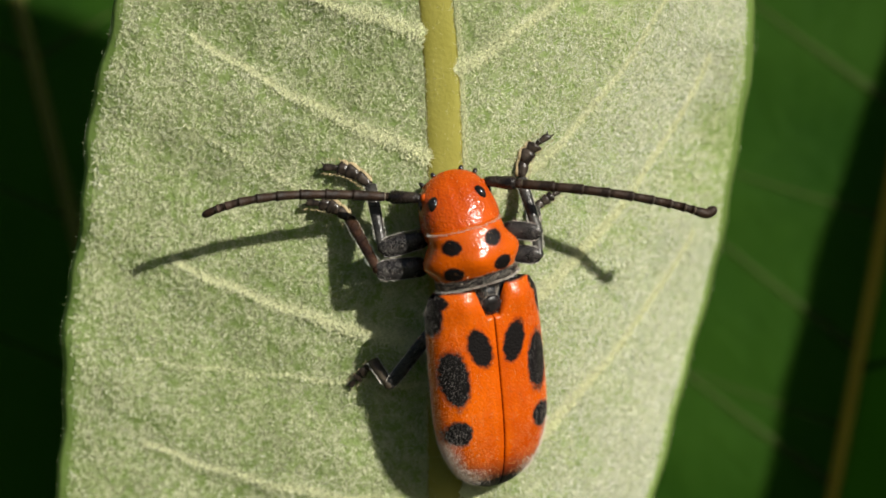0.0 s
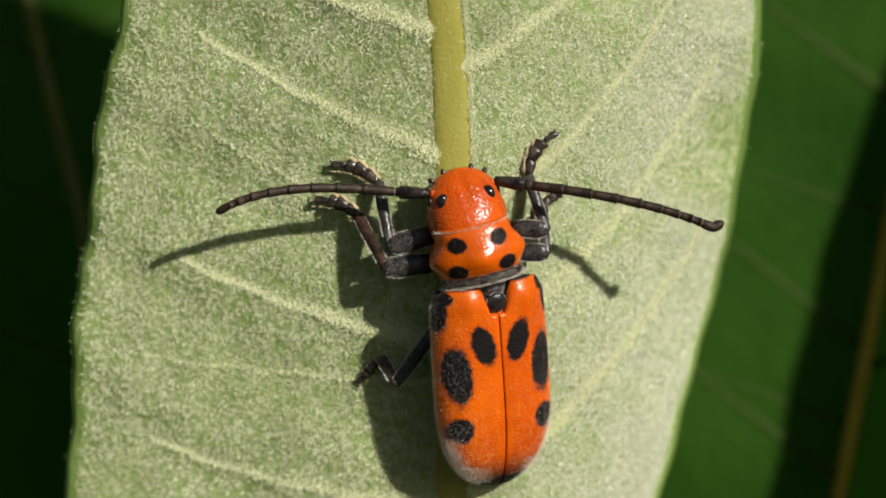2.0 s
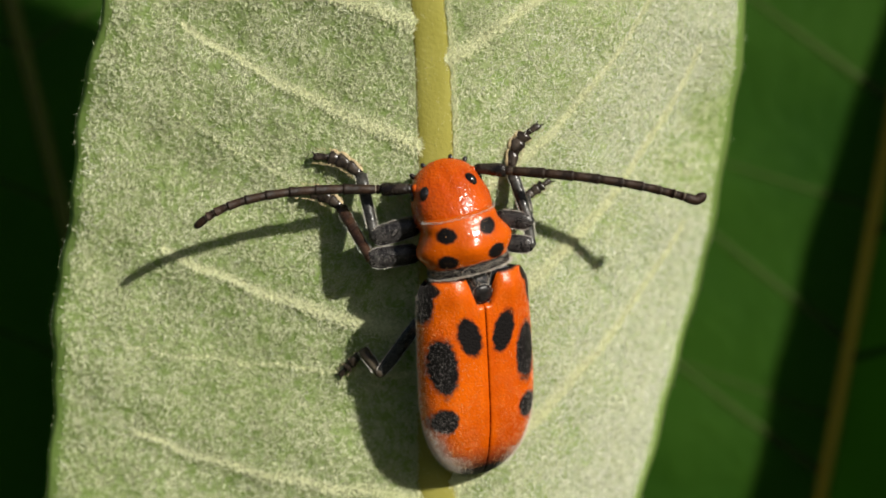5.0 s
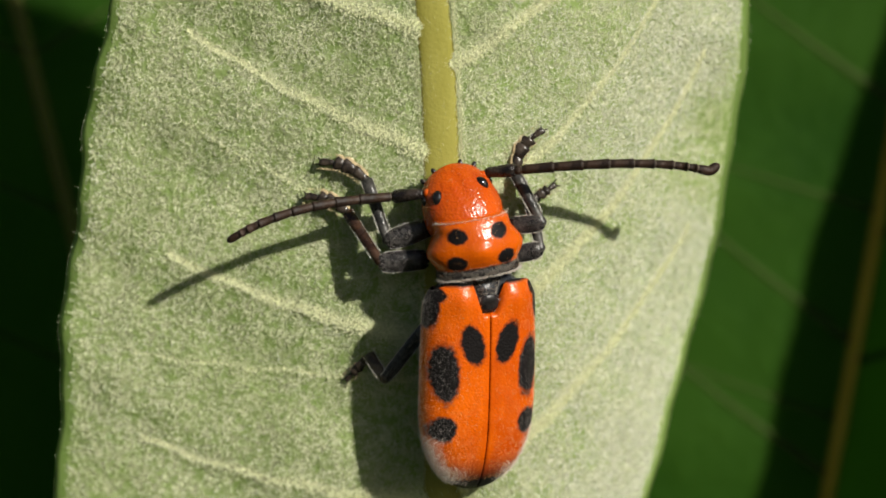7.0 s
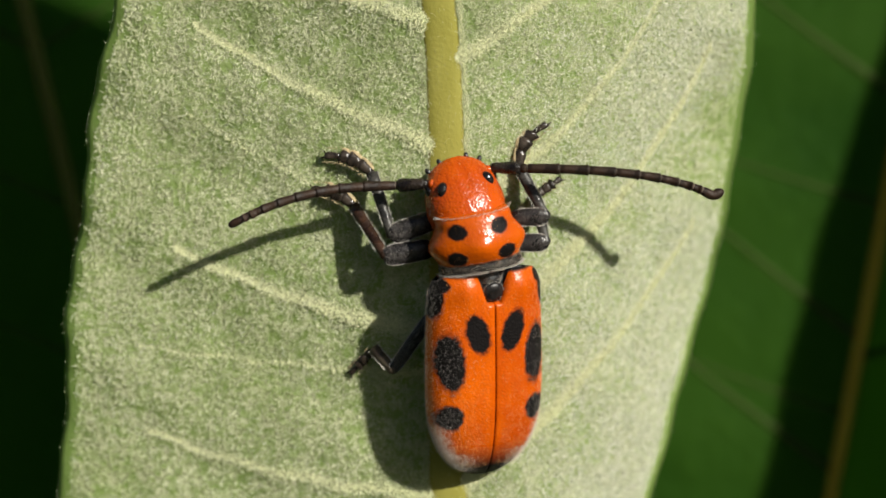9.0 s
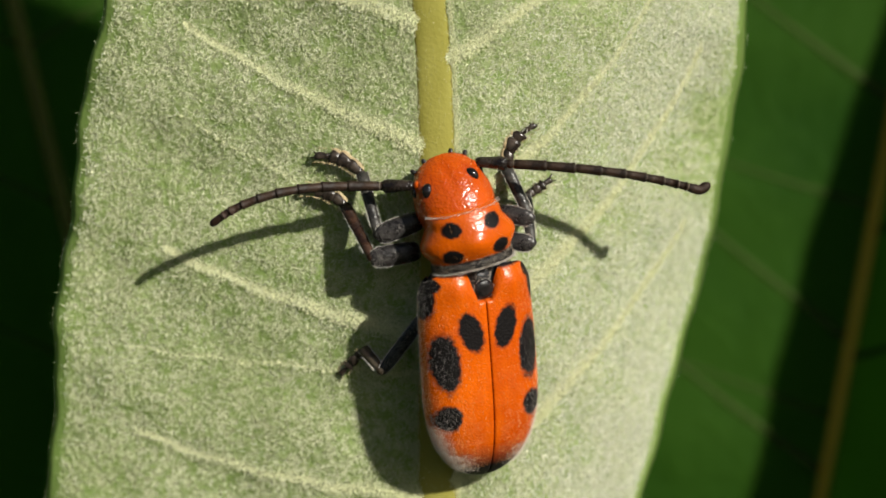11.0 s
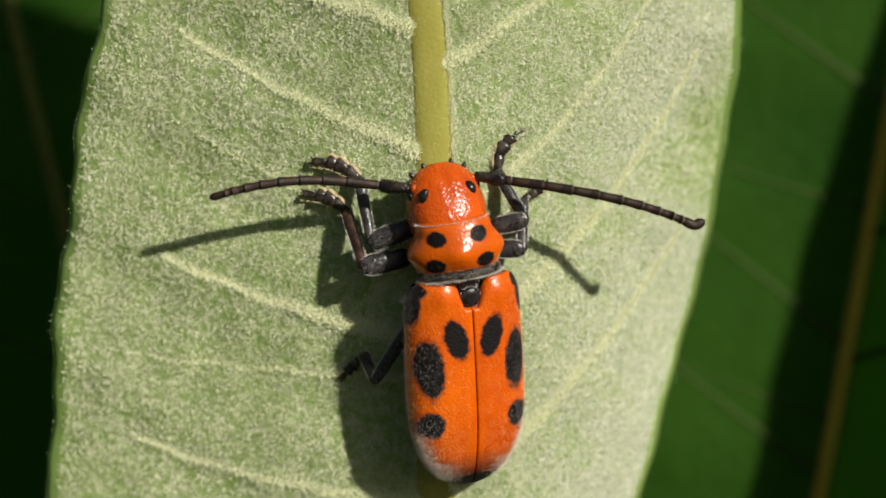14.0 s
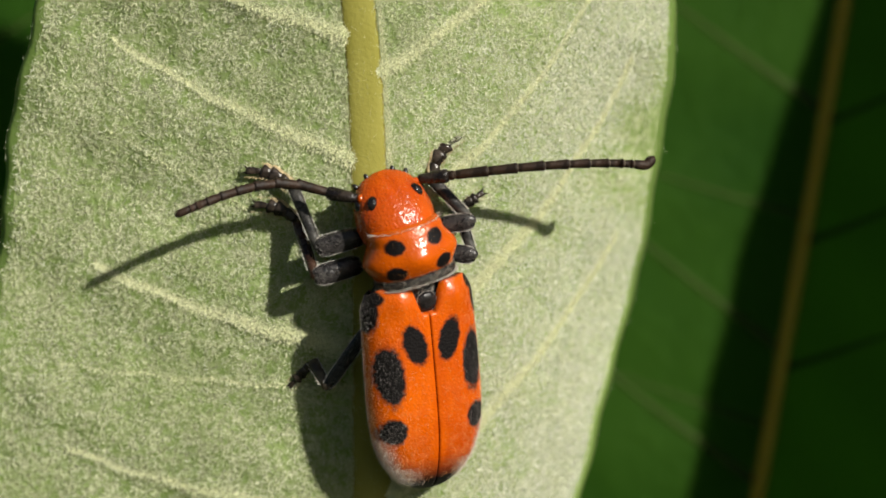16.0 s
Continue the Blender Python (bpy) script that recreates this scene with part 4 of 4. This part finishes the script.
BODY_YAW = [5.2, 3.8, 2.9, 3.2, 3.7, 3.2, 3.3, 3.4, 2.3, 3.3, -1.4, -1.0, 0.2, 0.6, 0.3, 0.66, 4.8, 2.6, -0.9, 1.5, 2.7, 2.5, 1.6, 7.7, 5.6, 4.4]
BODY_PITCH = [17.8, 19.2, 17.8, 16.0, 16.4, 16.8, 17.0, 16.8, 17.9, 18.1, 14.2, 13.3, 14.2, 14.9, 16.9, 16.76, 15.1, 16.1, 13.9, 14.1, 13.8, 13.6, 17.0, 16.7, 12.8, 14.8]
BODY_ROLL = [28.9, 29.5, 28.8, 28.8, 27.7, 27.6, 29.3, 30.1, 29.8, 29.9, 29.6, 29.3, 28.5, 28.5, 28.0, 28.04, 28.5, 25.9, 27.0, 27.7, 26.6, 25.9, 30.1, 29.0, 30.3, 29.6]
PRON_YAW = [13.7, 14.2, 11.7, 12.5, 12.3, 11.3, 13.4, 14.1, 11.3, 13.8, 8.3, 7.7, 8.9, 10.2, 9.4, 9.69, 13.0, 10.6, 5.9, 9.4, 8.6, 7.8, 10.0, 22.6, 19.6, 13.1]
PRON_PITCH = [12.5, 10.7, 10.1, 12.1, 12.1, 11.7, 12.7, 13.6, 12.6, 13.5, 9.8, 9.9, 10.2, 10.5, 12.0, 12.11, 13.4, 10.4, 9.4, 10.9, 12.5, 11.8, 11.8, 9.9, 10.5, 15.9]
PRON_ROLL = [8.1, 8.9, 8.8, 7.8, 6.4, 7.5, 8.9, 11.1, 11.2, 11.5, 11.0, 9.2, 8.8, 7.2, 7.3, 7.84, 14.1, 8.1, 9.8, 8.9, 8.1, 7.2, 11.2, 9.1, 12.4, 14.9]
PRON_DU = [-0.05, -0.07, -0.09, -0.04, -0.08, -0.07, -0.03, 0.02, -0.03, -0.03, -0.01, -0.02, 0.02, -0.03, -0.08, -0.07, 0.09, -0.02, 0.04, 0.06, -0.01, -0.03, -0.01, -0.01, 0.03, 0.07]
PRON_DV = [0.01, 0.18, 0.17, 0.02, -0.02, 0.05, 0.04, 0.01, 0.08, -0.0, 0.22, 0.18, 0.14, 0.09, 0.02, 0.03, 0.1, 0.07, 0.15, 0.1, -0.01, -0.07, 0.08, 0.22, 0.21, -0.02]
HEAD_YAW = [15.3, 16.2, 15.5, 15.0, 11.8, 12.7, 15.3, 17.8, 19.7, 16.6, 19.4, 18.5, 17.4, 12.8, 15.3, 20.8, 21.2, 23.2, 17.6, 17.2, 12.4, 10.7, 12.5, 20.9, 21.7, 18.5]
HEAD_PITCH = [-1.6, -6.9, 2.1, 2.1, -0.5, 1.3, 2.4, 2.1, -2.0, -4.0, -4.5, 1.1, 3.4, 3.7, -2.2, -2.06, -0.4, -10.5, -1.5, 3.0, 4.5, 2.1, -9.8, -1.5, 5.8, -2.3]
HEAD_ROLL = [6.0, 5.7, 6.0, 5.6, 7.8, 6.8, 5.0, 4.6, 7.4, 3.3, 10.9, 10.8, 10.2, 11.7, 14.2, 13.44, 4.7, 7.0, 11.2, 9.9, 11.9, 11.9, 13.7, 4.9, 7.9, 17.1]
L_MID_W = [2.2, 2.2, 2.2, 2.2, 2.2, 2.2, 2.2, 2.2, 2.2, 2.2, 2.4, 2.4, 2.4, 2.4, 2.4, 2.4, 2.4, 2.4, 2.4, 2.4, 2.4, 2.4, 2.4, 2.4, 2.4, 2.4]
L_TIP_W = [1.95, 1.95, 1.95, 1.95, 1.95, 1.95, 1.95, 1.95, 1.95, 2.0, 2.35, 2.3, 2.25, 2.3, 2.5, 2.5, 2.0, 2.0, 2.6, 2.5, 2.2, 2.2, 2.75, 2.0, 2.2, 3.1]
L_MID_U = [-5.52, -5.41, -5.52, -5.53, -5.39, -5.5, -5.68, -5.59, -5.44, -5.87, -4.67, -4.58, -4.66, -4.49, -4.53, -4.08, -5.53, -5.96, -4.64, -4.58, -4.62, -4.61, -4.42, -5.35, -4.57, -3.41]
L_MID_V = [2.22, 2.49, 2.16, 2.04, 2.38, 2.29, 1.99, 1.72, 1.65, 2.19, 1.6, 1.63, 1.63, 1.88, 1.93, 2.43, 1.91, 2.27, 2.24, 2.1, 2.43, 2.55, 3.82, 3.14, 2.36, 2.8]
L_TIP_U = [-9.79, -9.63, -9.67, -9.72, -9.56, -9.7, -9.78, -9.71, -9.46, -9.94, -8.57, -8.85, -9.0, -8.88, -8.71, -7.46, -9.61, -10.04, -8.63, -8.92, -8.92, -8.97, -8.09, -9.58, -9.4, -7.58]
L_TIP_V = [1.37, 1.58, 1.21, 1.11, 1.39, 1.36, 0.88, 0.45, 0.06, 1.01, 0.14, 0.08, 0.09, 0.61, 0.48, 0.95, 0.48, 1.06, 1.06, 0.92, 1.48, 1.86, 3.27, 2.59, 1.28, 1.57]
R_MID_U = [6.36, 6.31, 6.27, 6.37, 6.36, 6.38, 6.28, 6.3, 6.34, 6.1, 6.77, 6.61, 6.53, 6.59, 6.78, 6.53, 6.06, 5.51, 6.45, 6.52, 6.47, 6.43, 7.1, 6.09, 6.31, 6.95]
R_MID_V = [2.33, 2.5, 2.33, 2.2, 2.01, 2.07, 2.2, 2.38, 2.64, 2.35, 3.21, 2.78, 2.62, 2.21, 2.65, 3.15, 2.79, 3.64, 3.3, 2.8, 2.19, 1.98, 3.31, 3.7, 3.5, 3.42]
R_TIP_U = [10.9, 10.91, 10.9, 10.93, 10.86, 10.83, 10.8, 10.87, 10.99, 10.71, 11.23, 11.2, 11.08, 10.94, 11.12, 11.22, 10.88, 10.47, 11.19, 11.12, 11.02, 10.88, 11.5, 11.0, 11.29, 11.59]
R_TIP_V = [1.37, 1.47, 1.26, 1.14, 0.69, 0.82, 1.03, 1.26, 1.8, 1.23, 2.87, 1.96, 1.72, 1.0, 1.61, 2.33, 2.0, 3.72, 3.07, 2.09, 1.03, 0.58, 2.51, 3.64, 3.55, 3.42]

FOOT_SHIFT = {  # seconds, then across and along in millimetres
    "front_right": ((0, 0, 0), (6.5, -0.05, 0), (9, -0.15, 0), (11.5, -0.3, 0), (12.5, -0.5, 0.05), (16, -0.5, 0.05)),
    "hind_left": ((0, 0, 0), (13.5, 0, 0), (15, 0.28, 0.02), (16, 0.62, 0.12)),
    "middle_left": ((0, 0, 0), (9, 0.1, 0.05), (14, 0.3, 0.1), (14.5, 0.35, 0.1), (15, 0.9, 0.05), (16, 1.0, 0.05)),
}


def turned(yaw, pitch, roll):
    return Matrix.Rotation(radians(yaw), 4, "Z") @ Matrix.Rotation(radians(pitch), 4, "X") @ Matrix.Rotation(radians(roll), 4, "Y")


def along(a, b, up=Vector((0, 0, 1))):
    """A pose at a whose y axis points to b."""
    y = (b - a).normalized()
    x = y.cross(up).normalized()
    z = x.cross(y)
    m = Matrix((x, y, z)).transposed().to_4x4()
    m.translation = a
    return m


def in_metres(m):
    out = m.copy()
    out.translation = m.translation * MM
    return out


def motions():
    at = lambda table, t: blend(list(zip(TIMES, table)), t)
    times = sorted({round(i * 0.25, 2) for i in range(65)} | {9.2})
    rows = {}
    note = lambda ob, t, m: rows.setdefault(ob, []).append((t, in_metres(m)))

    def poses(t):
        body = Matrix.Translation((at(BODY_U, t) + 0.16, at(BODY_V, t), 1.35)) @ turned(at(BODY_YAW, t), at(BODY_PITCH, t), at(BODY_ROLL, t) - 4.5)
        neck = body @ Vector((0, 0.15, 0.45)) + Vector((at(PRON_DU, t) - 0.13, at(PRON_DV, t), 0))
        shield = Matrix.Translation(neck) @ turned(at(PRON_YAW, t), at(PRON_PITCH, t), at(PRON_ROLL, t))
        face = Matrix.Translation(shield @ Vector((0, 2.3, -0.1))) @ turned(at(HEAD_YAW, t), at(HEAD_PITCH, t), at(HEAD_ROLL, t))
        return body, shield, face

    body0, shield0, face0 = poses(0.0)
    for t in times:
        body, shield, face = poses(t)
        back = body.inverted()
        rows.setdefault(beetle, []).append((t, STAND @ in_metres(body)))
        note(pronotum, t, back @ shield)
        note(head, t, back @ face)
        for side, joints, mid, tip, high in ((-1, antenna_left, (L_MID_U, L_MID_V), (L_TIP_U, L_TIP_V), (at(L_MID_W, t), at(L_TIP_W, t))),
                                             (1, antenna_right, (R_MID_U, R_MID_V), (R_TIP_U, R_TIP_V), (2.5, 2.0))):
            a = face @ Vector((side * 1.36, 1.95, -0.12))
            b, c = Vector((at(mid[0], t), at(mid[1], t), high[0])), Vector((at(tip[0], t), at(tip[1], t), high[1]))
            elbow = a + (b - a).normalized() * 1.0
            elbow.z = a.z + (b.z - a.z) * 0.45 if side > 0 else a.z - 0.35
            s1 = 0.15
            curve = []
            for s in (i / 60 for i in range(61)):
                w0, w1 = (s - s1) * (s - 0.55) * (s - 1) / (-s1 * 0.55), s * (s - 0.55) * (s - 1) / (s1 * (s1 - 0.55) * (s1 - 1))
                w2, w3 = s * (s - s1) * (s - 1) / (0.55 * (0.55 - s1) * -0.45), s * (s - s1) * (s - 0.55) / ((1 - s1) * 0.45)
                curve.append(a * w0 + elbow * w1 + b * w2 + c * w3)
            lengths = [0.0]
            for p, q in zip(curve, curve[1:]):
                lengths.append(lengths[-1] + (q - p).length)
            stops, total, done = [], sum(ANTENNA), 0.0
            for long in (*ANTENNA, 0.0):
                want = min(done / total, 1.0) * lengths[-1]
                i = max(1, next((k for k, q in enumerate(lengths) if q >= want - 1e-9), 60))
                f = (want - lengths[i - 1]) / (lengths[i] - lengths[i - 1])
                stops.append(curve[i - 1].lerp(curve[i], f))
                done += long
            first = along(stops[0], stops[1])
            note(joints[0], t, back @ first)
            for joint, p, q in zip(joints[1:], stops[1:], stops[2:]):
                note(joint, t, first.inverted() @ along(p, q))
        for name, (hip, knee, ankle, toe) in LEGS.items():
            hip, knee, ankle, toe = Vector(hip), Vector(knee), Vector(ankle), Vector(toe)
            upper, lower = (knee - hip).length, (ankle - knee).length
            pole = knee - (hip + ankle) / 2
            holder, start = (shield, shield0) if "front" in name else (body, body0)
            hip = holder @ (start.inverted() @ hip)
            if name in FOOT_SHIFT:
                table = FOOT_SHIFT[name]
                shift = Vector((blend([(q[0], q[1]) for q in table], t), blend([(q[0], q[2]) for q in table], t), 0))
                ankle, toe = ankle + shift, toe + shift
            reach = ankle - hip
            d = min(reach.length, (upper + lower) * 0.999)
            n = reach.normalized()
            s = (upper * upper - lower * lower + d * d) / (2 * d)
            h = math.sqrt(max(0.0, upper * upper - s * s))
            out = (pole - n * pole.dot(n)).normalized()
            knee = hip + n * s + out * h
            ankle = knee + (ankle - knee).normalized() * lower
            thigh, shin, foot = legs[name]
            first = along(hip, knee)
            note(thigh, t, back @ first)
            note(shin, t, first.inverted() @ along(knee, ankle))
            note(foot, t, first.inverted() @ along(ankle, toe))
    for brush, host in riders:
        rows[brush] = rows[host]
    for ob, keyed in rows.items():
        walk(ob, keyed)


motions()
